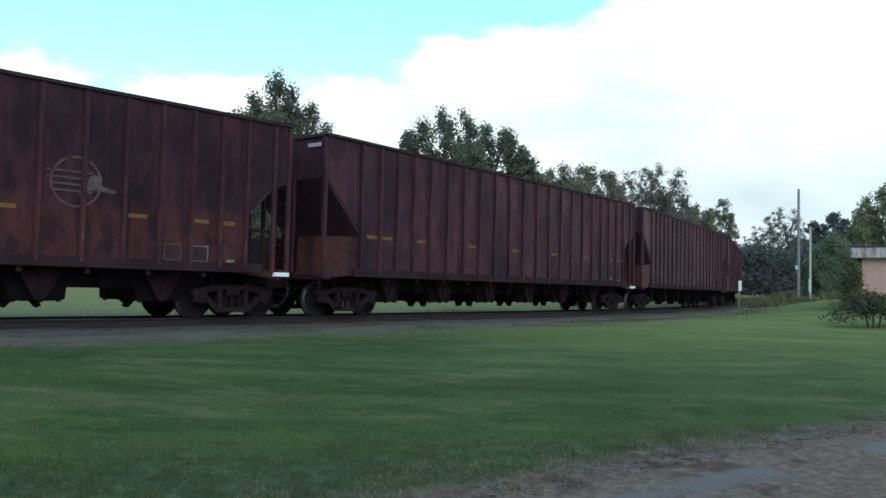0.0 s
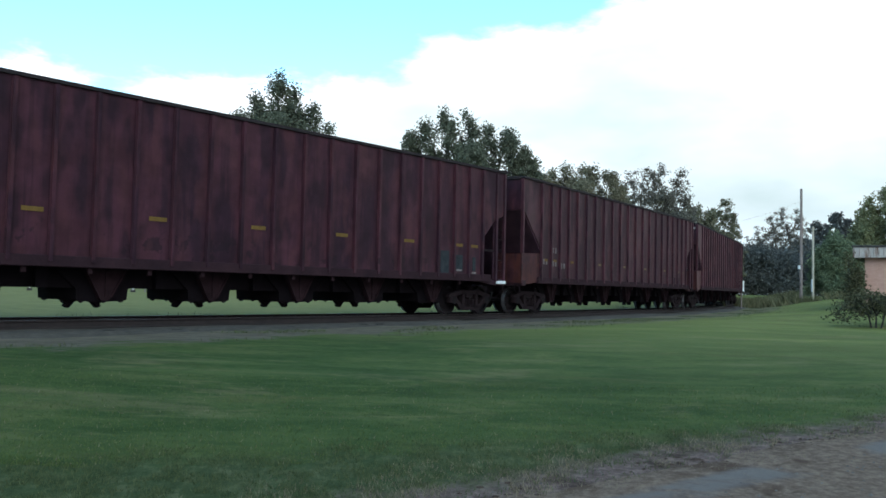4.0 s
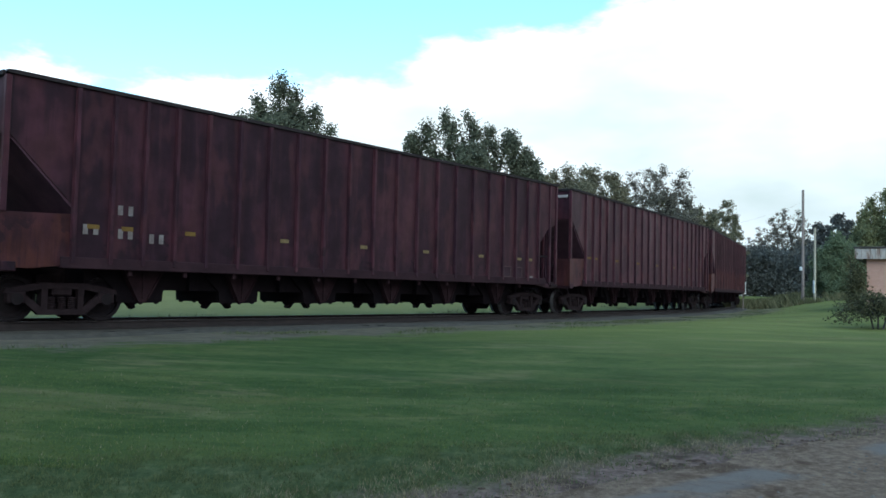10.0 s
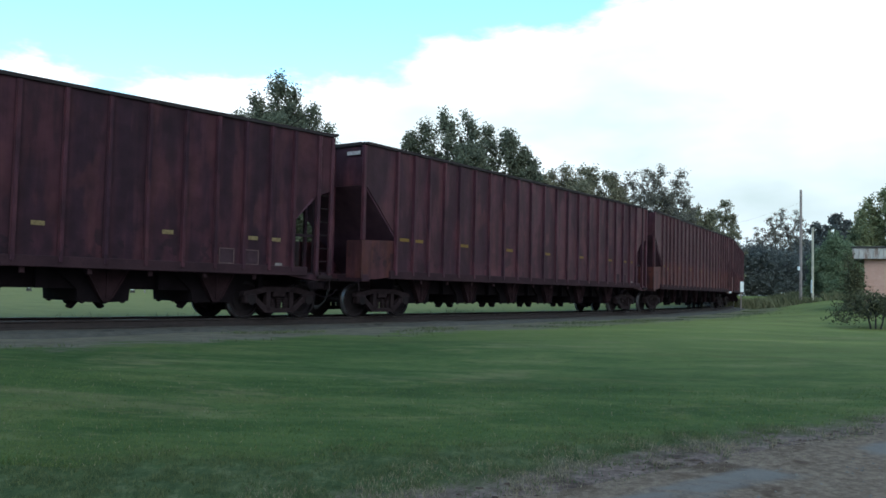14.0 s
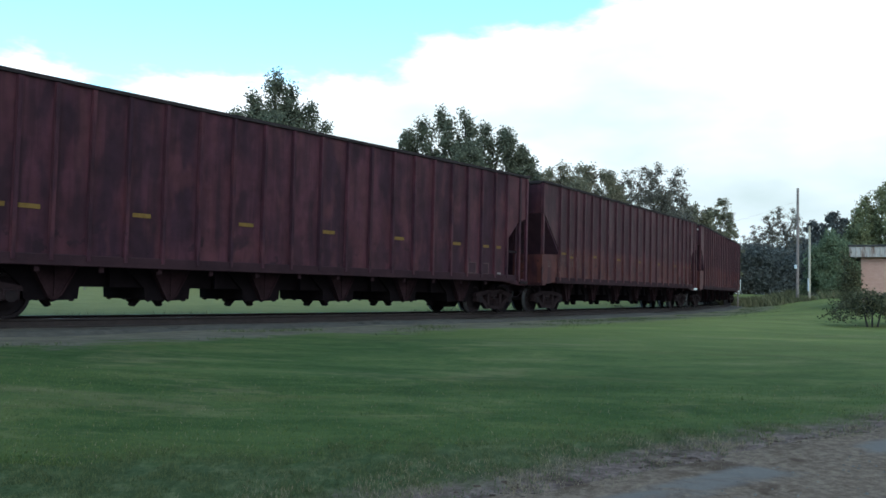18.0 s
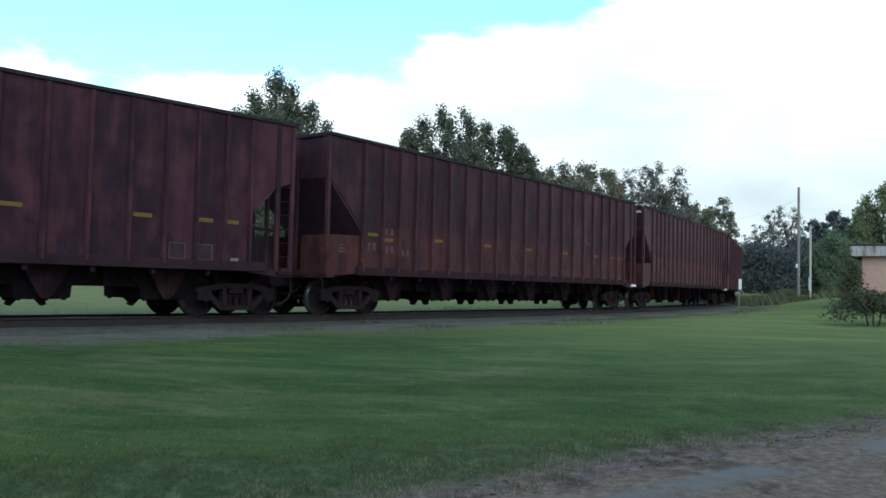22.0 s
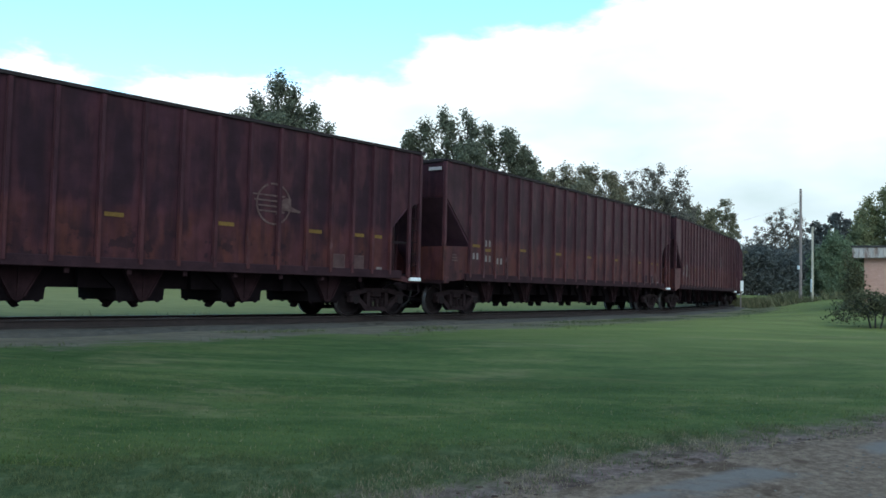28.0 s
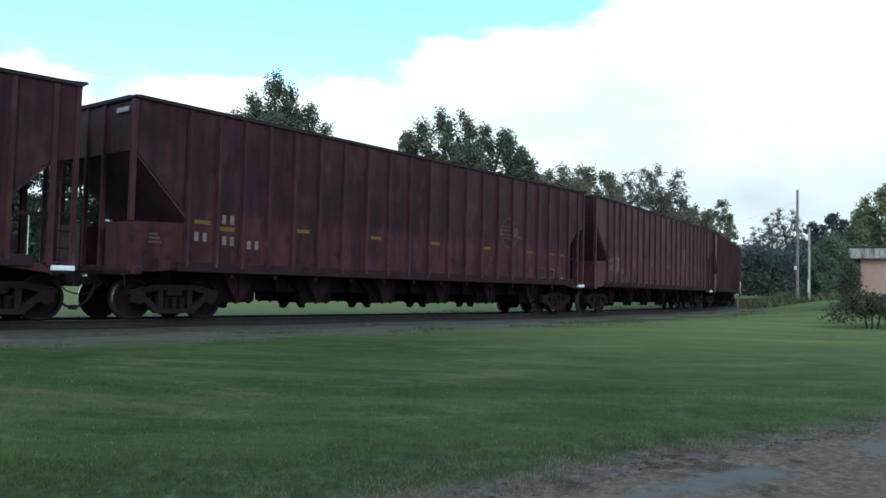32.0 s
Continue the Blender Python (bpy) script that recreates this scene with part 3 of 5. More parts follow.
# ---------------------------------------------------------------- the hopper cars
HW = 1.50
TOP, SILL, BRK, LOW = 4.77, 1.20, 3.63, 2.10
POSTS = [1.72, 2.50, 3.22, 3.97, 4.77, 5.63, 6.50, 7.40, 8.30, 9.19]
POSTS = POSTS + [PITCH / 2] + [PITCH - p for p in reversed(POSTS[1:])] + [18.43]
HEAD_END, TAIL_END = 0.38, 19.66
MESH = {}


def shared(key, build):
    if key not in MESH:
        bm = build()
        tidy(bm)
        me = bpy.data.meshes.new("car_part")
        bm.to_mesh(me)
        bm.free()
        MESH[key] = me
    return MESH[key]


def own(key, build, material):
    """Mesh data shared between alike parts of one material."""
    k = (key, material.name)
    me = shared(k, build)
    if not me.materials:
        me.materials.append(material)
    return me


def fx(x):
    """Distance from the leading coupler to the car's own axis."""
    return x - PITCH / 2


def truck_frame():
    bm = bmesh.new()
    for y in (-1.0, 1.0):
        a, b = y - 0.075, y + 0.075
        h = AXLES / 2
        # upper and lower chords, columns, journal boxes
        prism(bm, [(-h - 0.24, 0.56), (-h - 0.20, 0.66), (-0.45, 0.78), (0.45, 0.78), (h + 0.20, 0.66), (h + 0.24, 0.56), (h - 0.05, 0.57), (0.40, 0.66), (-0.40, 0.66), (-h + 0.05, 0.57)], "y", a, b)
        prism(bm, [(-h - 0.05, 0.56), (-h + 0.12, 0.57), (-0.36, 0.25), (0.36, 0.25), (h - 0.12, 0.57), (h + 0.05, 0.56), (0.46, 0.14), (-0.46, 0.14)], "y", a, b)
        for x in (-0.36, 0.36):
            box(bm, x - 0.06, x + 0.06, a, b, 0.2, 0.72)
        for x in (-h, h):
            box(bm, x - 0.17, x + 0.17, a - 0.03, b + 0.03, 0.36, 0.6, 0.03)
    box(bm, -0.2, 0.2, -1.05, 1.05, 0.52, 0.72, 0.03)
    box(bm, -0.25, 0.25, -0.3, 0.3, 0.7, 0.98, 0.02)
    return bm


def spring():
    """One coil spring, seen as a ribbed column."""
    prof = [(0.0, 0.25)]
    for k in range(6):
        z = 0.255 + k * 0.042
        prof += [(0.06, z), (0.088, z + 0.008), (0.088, z + 0.02), (0.06, z + 0.03)]
    bm = bmesh.new()
    lathe(bm, prof + [(0.0, 0.51)])
    bmesh.ops.rotate(bm, verts=bm.verts, cent=(0, 0, 0), matrix=Matrix.Rotation(radians(90), 3, "X"))
    if sum(v.co.z for v in bm.verts) < 0:
        bmesh.ops.scale(bm, verts=bm.verts, vec=(1, 1, -1))
        bmesh.ops.reverse_faces(bm, faces=bm.faces)
    return bm


def wheel():
    bm = bmesh.new()
    lathe(bm, [(0.0, 0.04), (0.11, 0.05), (0.13, 0.02), (0.30, -0.02), (0.37, 0.0), (0.385, 0.07), (0.44, 0.07), (0.452, 0.066)])
    lathe(bm, [(0.455, -0.055), (0.49, -0.05), (0.49, -0.075), (0.38, -0.075), (0.30, -0.05), (0.13, -0.05), (0.0, -0.08)])
    return bm


def tread():
    bm = bmesh.new()
    lathe(bm, [(0.452, 0.066), (WHEEL_R, -0.05), (0.455, -0.056)])
    return bm


def axle():
    bm = bmesh.new()
    tube(bm, (0, -1.05, 0), (0, 1.05, 0), 0.08, seg=12)
    for y in (-1.09, 1.09):
        tube(bm, (0, y - 0.03, 0), (0, y + 0.03, 0), 0.12, seg=10)
    return bm


def bay():
    """The sloping body of a transverse discharge hopper above its square mouth."""
    return prism(bmesh.new(), [(-1.15, SILL - 0.02), (-0.57, 0.64), (-0.55, 0.41), (-0.40, 0.39), (0.40, 0.39), (0.55, 0.41), (0.57, 0.64), (1.15, SILL - 0.02)], "y", -0.92, 0.92)


def chute():
    """The dusty side plate of a hopper, with its stiffeners."""
    bm = prism(bmesh.new(), [(-0.52, SILL - 0.04), (-0.13, 0.46), (-0.07, 0.40), (0.07, 0.40), (0.13, 0.46), (0.52, SILL - 0.04)], "y", -0.10, 0.02)
    for p0, p1 in ((-0.50, -0.12), (0.50, 0.12), (0.0, 0.0)):
        prism(bm, [(p0 - 0.02, SILL - 0.04), (p1 - 0.02, 0.47), (p1 + 0.02, 0.47), (p0 + 0.02, SILL - 0.04)], "y", 0.02, 0.055)
    return bm


def door_lock():
    """Two bent claws that hold a pair of discharge doors, on a short bar."""
    bm = bmesh.new()
    for d in (-1, 1):
        prism(bm, [(d * 0.08, 0.42), (d * 0.20, 0.345), (d * 0.32, 0.215), (d * 0.40, 0.255), (d * 0.365, 0.31), (d * 0.42, 0.335), (d * 0.48, 0.42)], "y", -0.09, 0.09)
    box(bm, -0.36, 0.36, -0.05, 0.05, 0.36, 0.42)
    return bm


def door_lip():
    """A discharge door's folded lower rim, nicked by long use."""
    rim = [(-0.50, 0.43), (-0.49, 0.37), (-0.43, 0.355), (-0.39, 0.385), (-0.12, 0.375), (-0.06, 0.345), (0.0, 0.38), (0.28, 0.37), (0.36, 0.385), (0.44, 0.345), (0.50, 0.39), (0.51, 0.43)]
    return prism(bmesh.new(), rim, "y", -0.03, 0.03)


def bay_frame():
    bm = bmesh.new()
    for p in (-1.25, 1.25):
        box(bm, p - 0.06, p + 0.06, -1.0, 1.0, 0.66, SILL - 0.01)
    # solid fill that stands in for the dark shade between bays
    box(bm, -1.28, 1.28, -0.85, 0.85, 0.66, SILL - 0.01)
    return bm


def post():
    bm = bmesh.new()
    prism(bm, [(-0.055, 0.0), (-0.040, -0.085), (0.034, -0.085), (0.055, 0.0)], "z", SILL - 0.02, TOP - 0.10)
    return bm


def stub():
    bm = bmesh.new()
    box(bm, -0.05, 0.05, -0.03, 0.03, SILL - 0.25, SILL - 0.12, 0.01)
    return bm


def hand_rod():
    """A thin upright rod with bent ends."""
    bm = tube(bmesh.new(), (0, 0, SILL - 0.05), (0, 0, BRK + 0.15), 0.02, seg=6)
    tube(bm, (0, 0, SILL - 0.05), (0, 0.08, SILL - 0.12), 0.02, seg=6)
    return tube(bm, (0, 0, BRK + 0.15), (0, 0.08, BRK + 0.22), 0.02, seg=6)


def bent(points, r, seg=6):
    """A round rod or hose through some points."""
    bm = bmesh.new()
    pts = [Vector(p) for p in points]
    for a, b in zip(pts, pts[1:]):
        tube(bm, a, b, r, seg=seg)
    return bm


def hose():
    """Two air hoses that hang and meet in a metal clasp."""
    bm = bent([(0.0, 0, 0.02), (0.06, 0, -0.16), (0.18, 0, -0.34), (0.34, 0, -0.44), (0.47, 0, -0.46), (0.60, 0, -0.43), (0.76, 0, -0.32), (0.86, 0, -0.15), (0.90, 0, 0.02)], 0.026)
    box(bm, 0.38, 0.56, -0.05, 0.05, -0.51, -0.41, 0.015)
    return bm


def lift_rod():
    """The uncoupling rod across the car's end, with its bent handle."""
    return bent([(0.0, -1.45, -0.22), (0.0, -1.42, 0.02), (0.02, -1.2, 0.05), (0.02, -0.3, 0.05), (0.1, -0.1, -0.05)], 0.016)


def coupler():
    bm = bmesh.new()
    box(bm, 0.0, 0.62, -0.09, 0.09, 0.74, 0.92, 0.02)
    box(bm, 0.56, 0.82, -0.18, 0.14, 0.70, 0.98, 0.04)
    box(bm, 0.40, 0.48, -0.75, 0.75, 1.0, 1.04)
    return bm


def panel_quad(x0, x1, z0, z1):
    bm = bmesh.new()
    box(bm, x0, x1, -0.004, 0.004, z0, z1)
    return bm


def outline():
    """A thin square border."""
    bm = bmesh.new()
    for x in (-0.19, 0.19):
        box(bm, x - 0.011, x + 0.011, -0.004, 0.004, -0.18, 0.18)
    for z in (-0.17, 0.17):
        box(bm, -0.179, 0.179, -0.004, 0.004, z - 0.01, z + 0.01)
    return bm


def emblem():
    """A ring, bars and a wing-like wedge."""
    bm = bmesh.new()
    n, ro, ri = 32, 0.52, 0.475
    for i in range(n):
        a, b = 2 * math.pi * i / n, 2 * math.pi * (i + 1) / n
        if 8 < (i % 32) < 10:
            continue
        prism(bm, [(ri * math.cos(a), ri * math.sin(a)), (ro * math.cos(a), ro * math.sin(a)), (ro * math.cos(b), ro * math.sin(b)), (ri * math.cos(b), ri * math.sin(b))], "y", -0.004, 0.004)
    for k in range(4):
        z = 0.22 - k * 0.13
        prism(bm, [(-0.62 + k * 0.05, z), (0.34, z), (0.30, z - 0.045), (-0.62 + k * 0.05, z - 0.035)], "y", -0.004, 0.004)
    return bm


def wing():
    bm = bmesh.new()
    prism(bm, [(0.05, -0.28), (0.22, 0.1), (0.36, 0.18), (0.52, 0.15), (0.46, -0.02), (0.82, -0.12), (0.80, -0.17), (0.30, -0.14)], "y", -0.006, 0.006)
    return bm


def hopper_car(k, band, tape_at, tape_z, dull, mark):
    pale = k in (1, 5)
    paint = M_BAND if band else M_CARL if pale else M_CARD if k == 0 else M_CAR
    post_paint = M_POSTB if band else M_POSTL if pale else M_POST
    end_paint = M_BANDE if band else M_ENDL if pale else M_END
    what = "rusty oxide-red open-top hopper car" if band else "faded purple-brown open-top hopper car"
    car = thing("hopper_car", what + " rolling on the curved track", "hopper car", group="hopper cars of the train")
    spin = []

    def add(name, key, build, material, at=None, parent=None, label=""):
        return part(name, own(key, build, material), material, parent or car, label, at)

    def slab(*dims, bevel=0.0):
        return lambda: box(bmesh.new(), *dims, bevel=bevel)

    a, b = fx(HEAD_END), fx(TAIL_END)
    brown = M_BANDE
    wrap = 0.27 if k == 1 else 0.46
    for s in (-1, 1):
        turn = pose(0, s * HW, 0)
        edges = [fx(p) for p in POSTS]
        for i, (e0, e1) in enumerate(zip(edges, edges[1:])):
            add("side_panel", ("side_panel", i), slab(e0, e1, -0.012, 0.012, SILL, TOP - 0.06), paint, turn)
        add("side_panel", "end_wing_a", lambda: prism(bmesh.new(), [(a, TOP - 0.06), (a, BRK), (edges[0], LOW + 0.20), (edges[0], TOP - 0.06)], "y", -0.012, 0.012), paint, turn)
        add("side_panel", "end_wing_b", lambda: prism(bmesh.new(), [(edges[-1], TOP - 0.06), (edges[-1], 2.40), (fx(19.0), 3.03), (fx(19.36), 3.19), (b, 3.30), (b, TOP - 0.06)], "y", -0.012, 0.012), paint, turn)
        add("side_sill", "side_sill", slab(fx(1.5), fx(18.9), -0.07, 0.07, SILL - 0.13, SILL + 0.10, bevel=0.015), M_SILL, turn)
        add("top_chord", "top_chord", lambda: prism(bmesh.new(), [(a - 0.05, TOP - 0.06), (a - 0.03, TOP - 0.012), (a + 0.10, TOP), (b - 0.25, TOP), (b + 0.10, TOP + 0.03), (b + 0.13, TOP - 0.01), (b + 0.03, TOP - 0.075), (a + 0.02, TOP - 0.075)], "y", -0.065, 0.065), M_CHORD, turn)
        for p in POSTS:
            x = fx(p)
            add("side_post", "side_post", post, post_paint, pose(x, s * (HW + 0.01), 0, 0, 0, 0 if s < 0 else 180))
        for i in range(12):
            add("hanger_stub", "hanger_stub", stub, M_BAY, pose(fx(2.99 + 1.31 * i), s * (HW - 0.03), 0))
        # corner posts; two full-height posts and a ladder at the tail
        add("corner_post", "corner_post_a", slab(a - 0.05, a + 0.06, -0.055, 0.055, LOW, TOP - 0.1, bevel=0.012), post_paint, pose(0, s * (HW - 0.02), 0))
        for x in (19.20, 19.62):
            add("tail_post", "tail_post", slab(-0.05, 0.05, -0.05, 0.05, SILL - 0.12, TOP - 0.1, bevel=0.012), post_paint, pose(fx(x), s * (HW + 0.01), 0))
        for i in range(6):
            add("ladder_rung", "ladder_rung", lambda: tube(bmesh.new(), (-0.2, 0, 0), (0.2, 0, 0), 0.014, seg=6), M_TRUCK, pose(fx(19.41), s * (HW - 0.03), 1.45 + 0.34 * i))
        add("hand_rod", "hand_rod", hand_rod, M_SLOPE, pose(fx(19.46), s * (HW - 0.30), 0, 0, 0, 0 if s < 0 else 180))
        add("hand_rail", "hand_rail", slab(fx(18.44), fx(19.18), -0.025, 0.025, 2.06, 2.13), M_UNDER, pose(0, s * (HW - 0.08), 0))
        add("inner_post", "inner_post", slab(fx(18.86) - 0.05, fx(18.86) + 0.05, -0.05, 0.05, SILL, 2.95), M_UNDER, pose(0, s * 0.95, 0))
        add("sill_bracket", "sill_bracket", lambda: prism(bmesh.new(), [(fx(18.40), SILL + 0.02), (fx(18.40), SILL - 0.14), (fx(19.25), SILL - 0.24), (fx(19.68), SILL - 0.24), (fx(19.68), SILL - 0.12), (fx(19.10), SILL - 0.08)], "y", -0.05, 0.05), paint, pose(0, s * (HW - 0.03), 0))
        # compartment wall beside the leading end
        add("lower_panel", "lower_panel", lambda: prism(bmesh.new(), [(a - 0.03, SILL - 0.14), (a - 0.03, LOW), (fx(1.70), LOW + 0.05), (fx(1.70), SILL - 0.04), (fx(1.35), SILL - 0.10), (fx(0.9), SILL - 0.15)], "y", -0.02, 0.02), brown, pose(0, s * (HW - 0.03), 0), label="brown rusted end compartment panel")
    # ends: upright sheet above, slope sheet below
    for s, x in ((-1, a), (1, b)):
        def upright(x=x):
            return box(bmesh.new(), x - 0.02, x + 0.02, -HW + 0.02, HW - 0.02, BRK - 0.04, TOP - 0.08)
        add("end_sheet", "end_sheet%d" % s, upright, end_paint)
        def slope(s=s, x=x):
            return prism(bmesh.new(), [(x, BRK - 0.05), (x - s * 0.04, BRK), (x - s * 2.42, SILL + 0.06), (x - s * 2.38, SILL)], "y", -HW + 0.03, HW - 0.03)
        add("slope_sheet", "slope_sheet%d" % s, slope, M_SLOPE, label="sooty dark slope sheet")
        def chord(x=x):
            return box(bmesh.new(), x - 0.08, x + 0.08, -HW + 0.1, HW - 0.1, TOP - 0.11, TOP - 0.003, bevel=0.02)
        add("end_chord", "end_chord%d" % s, chord, M_CHORD)
        def sill(x=x, s=s):
            return box(bmesh.new(), min(x, x - s * 0.3), max(x, x - s * 0.3), -HW, HW, SILL - 0.22, SILL - 0.02, bevel=0.02)
        add("end_sill", "end_sill%d" % s, sill, paint)
        def deck(x=x, s=s):
            return box(bmesh.new(), min(x - s * 0.3, x - s * 1.4), max(x - s * 0.3, x - s * 1.4), -HW + 0.05, HW - 0.05, SILL - 0.1, SILL - 0.04)
        add("end_platform", "end_platform%d" % s, deck, M_UNDER)
        add("coupler", "coupler", coupler, M_UNDER, pose(x - s * 0.28, 0, 0, 0, 0, 0 if s > 0 else 180))
        for y in (-0.36, 0.36):
            def brace(x=x, s=s, y=y):
                return box(bmesh.new(), x + s * 0.02 - 0.045, x + s * 0.02 + 0.045, y - 0.045, y + 0.045, SILL - 0.05, TOP - 0.1, bevel=0.01)
            add("end_post", "end_post%d%s" % (s, y), brace, end_paint)
    for s in (-1, 1):
        add("end_panel", ("end_panel", wrap), slab(a - 0.02, a + 0.02, -wrap, wrap, SILL - 0.12, LOW - 0.005), brown, pose(0, s * (HW - 0.04 - wrap), 0), label="brown rusted end compartment panel")
    add("end_rail", "end_rail", slab(b - 1.1, b - 1.04, -HW + 0.1, HW - 0.1, 2.15, 2.22), M_SLOPE)
    add("brake_cylinder", "brake_cylinder", lambda: tube(tube(bmesh.new(), (b - 0.75, -0.1, 1.55), (b - 0.75, 0.75, 1.55), 0.2, seg=12), (b - 0.75, 0.2, 1.05), (b - 0.75, 0.2, 1.5), 0.06), M_SLOPE)
    add("center_sill", "center_sill", slab(a, b, -0.16, 0.16, 0.72, 1.08), M_UNDER)
    add("crossover_step", "crossover_step", slab(fx(19.22), fx(19.66), -HW - 0.10, -HW + 0.06, SILL - 0.19, SILL - 0.09, bevel=0.01), M_TRUCK if k in (0, 1) else M_PLATE, label="grimy step plate" if k in (0, 1) else "white enamelled step plate")
    add("air_hose", "air_hose", hose, M_BLACK, pose(b - 0.02, -0.35, 0.72), label="black rubber air hose")
    add("safety_chain", "safety_chain", lambda: bent([(0, 0, 0), (0.14, 0, -0.16), (0.34, 0, -0.23), (0.54, 0, -0.23), (0.72, 0, -0.15), (0.86, 0, 0)], 0.013), M_UNDER, pose(b - 0.0, -0.75, 0.78))
    add("lift_rod", "lift_rod", lift_rod, M_TRUCK, pose(b + 0.05, 0, 0.93))
    add("lift_rod", "lift_rod", lift_rod, M_TRUCK, pose(a - 0.05, 0, 0.93))
    for i in range(6):
        at = pose(fx(3.55 + 2.62 * i), 0, 0)
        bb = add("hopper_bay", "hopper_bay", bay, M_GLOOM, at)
        for y in (-1, 1):
            add("chute_plate", "chute_plate", chute, M_BAY, pose(0, y * 1.03, 0, 0, 0, 0 if y > 0 else 180), parent=bb)
            add("door_lip", "door_lip", door_lip, M_UNDER, pose(0, y * 0.86, 0, 0, 0, 0 if y > 0 else 180), parent=bb)
        add("door_lock", "door_lock", door_lock, M_UNDER, parent=bb)
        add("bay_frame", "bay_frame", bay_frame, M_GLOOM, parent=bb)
    swing = math.degrees(BOGIES / 2 / RAD)
    for s in (-1, 1):
        tr = add("truck", "truck", truck_frame, M_TRUCK, pose(s * BOGIES / 2, 0, 0, 0, 0, s * swing))
        for y in (-1.0, 1.0):
            for x in (-0.2, 0.0, 0.2):
                add("spring", "spring", spring, M_TRUCK, pose(x, y, 0), parent=tr)
        for x in (-AXLES / 2, AXLES / 2):
            ws = add("axle", "axle", axle, M_WHEEL, pose(x, 0, WHEEL_R), parent=tr)
            spin.append(ws)
            for y in (-1, 1):
                w = pose(x, y * 0.76, WHEEL_R, 0, 0, 0 if y > 0 else 180)
                o = add("wheel", "wheel", wheel, M_WHEEL, w, parent=tr)
                p = add("wheel_tread", "wheel_tread", tread, M_TREAD, w, parent=tr, label="polished steel wheel tread")
                spin += [o, p]
    # tape strips, stencils and marks
    for side in (-1, 1):
        for i, x in enumerate(tape_at):
            wide = 0.26 if dull else 0.42
            z = tape_z - (0.11 if i == 1 and band else 0.0)
            add("tape_strip", ("tape", wide), lambda: panel_quad(-wide / 2, wide / 2, -0.045, 0.045), M_YELW if dull and i > 2 else M_YEL,
                pose(fx(x), side * (HW + 0.02), z), label="yellow reflective tape strip")
        if k == -1:
            # blue-grey notice panels, one with a white foot
            for x, z, w, h in ((16.62, 1.62, 0.20, 0.36), (17.31, 1.62, 0.16, 0.25), (18.05, 1.61, 0.08, 0.22)):
                add("notice_panel", ("notice_panel", w), lambda: panel_quad(-w, w, -h, h), M_NOTICE, pose(fx(x), side * (HW + 0.017), z), label="weathered blue-grey notice panel")
            add("notice_foot", "notice_foot", lambda: panel_quad(-0.13, 0.13, -0.03, 0.03), M_WHITE, pose(fx(17.31), side * (HW + 0.022), 1.40))
        else:
            for x, z in ((16.60, 1.48), (17.27, 1.47)):
                sp = add("stencil_panel", "stencil_panel", lambda: panel_quad(-0.2, 0.2, -0.18, 0.18), M_FADEP if k == 2 else M_STENCIL, pose(fx(x), side * (HW + 0.017), z))
                add("outline", ("outline", k == 2), outline, M_FADE if k == 2 or not band or x < 17 else M_WHITE, pose(0, side * 0.004, 0), parent=sp)
        if band:
            # small unreadable lines low on the leading end
            for i, w in enumerate((0.10, 0.12, 0.15)):
                add("writing_bar", ("writing_bar", w), lambda: panel_quad(-w, w, -0.022, 0.022), M_FADE, pose(fx(0.92 + 0.02 * i), side * (HW - 0.003), 1.86 - 0.085 * i))
        add("small_placard", "small_placard", lambda: panel_quad(-0.1, 0.1, -0.035, 0.035), M_WHITE, pose(fx(18.05), side * (HW + 0.02), 1.33))
        if mark in ("number", "both"):
            # number and initials as plain bars
            for x, z, h in ((1.97, 1.87, 0.24), (2.19, 1.87, 0.24), (2.72, 1.82, 0.24), (2.94, 1.82, 0.24), (3.43, 1.76, 0.24), (3.66, 1.76, 0.24), (2.70, 2.31, 0.22), (2.93, 2.31, 0.22)):
                add("number_bar", "number_bar", lambda: panel_quad(-0.052, 0.052, -0.10, 0.10), M_FADE if k == 2 else M_WHITE, pose(fx(x), side * (HW + 0.019), z))
        if mark in ("emblem", "both"):
            em = add("emblem", "emblem", emblem, M_FADE, pose(fx(14.47), side * (HW + 0.02), 2.79), label="faded cream ring emblem with bars")
            add("emblem_wing", "emblem_wing", wing, M_MARK if k == -2 else M_FADE, parent=em)
        if k == 4:
            # two tall worn white bars and a short one
            for x, z, w, h in ((2.5, 2.05, 0.11, 0.30), (3.1, 2.05, 0.11, 0.30), (13.6, 2.9, 0.07, 0.36)):
                add("white_bar", ("white_bar", w, h), lambda: panel_quad(-w, w, -h, h), M_WHITE, pose(fx(x), side * (HW + 0.02), z))
    if mark in ("both", "end") and k != 2:
        add("end_plate", "end_plate", lambda: panel_quad(-0.24, 0.24, -0.05, 0.05), M_PLACARD, pose(a - 0.08, -(HW - 0.36), TOP - 0.30, 0, 0, 90))
    return car, spin


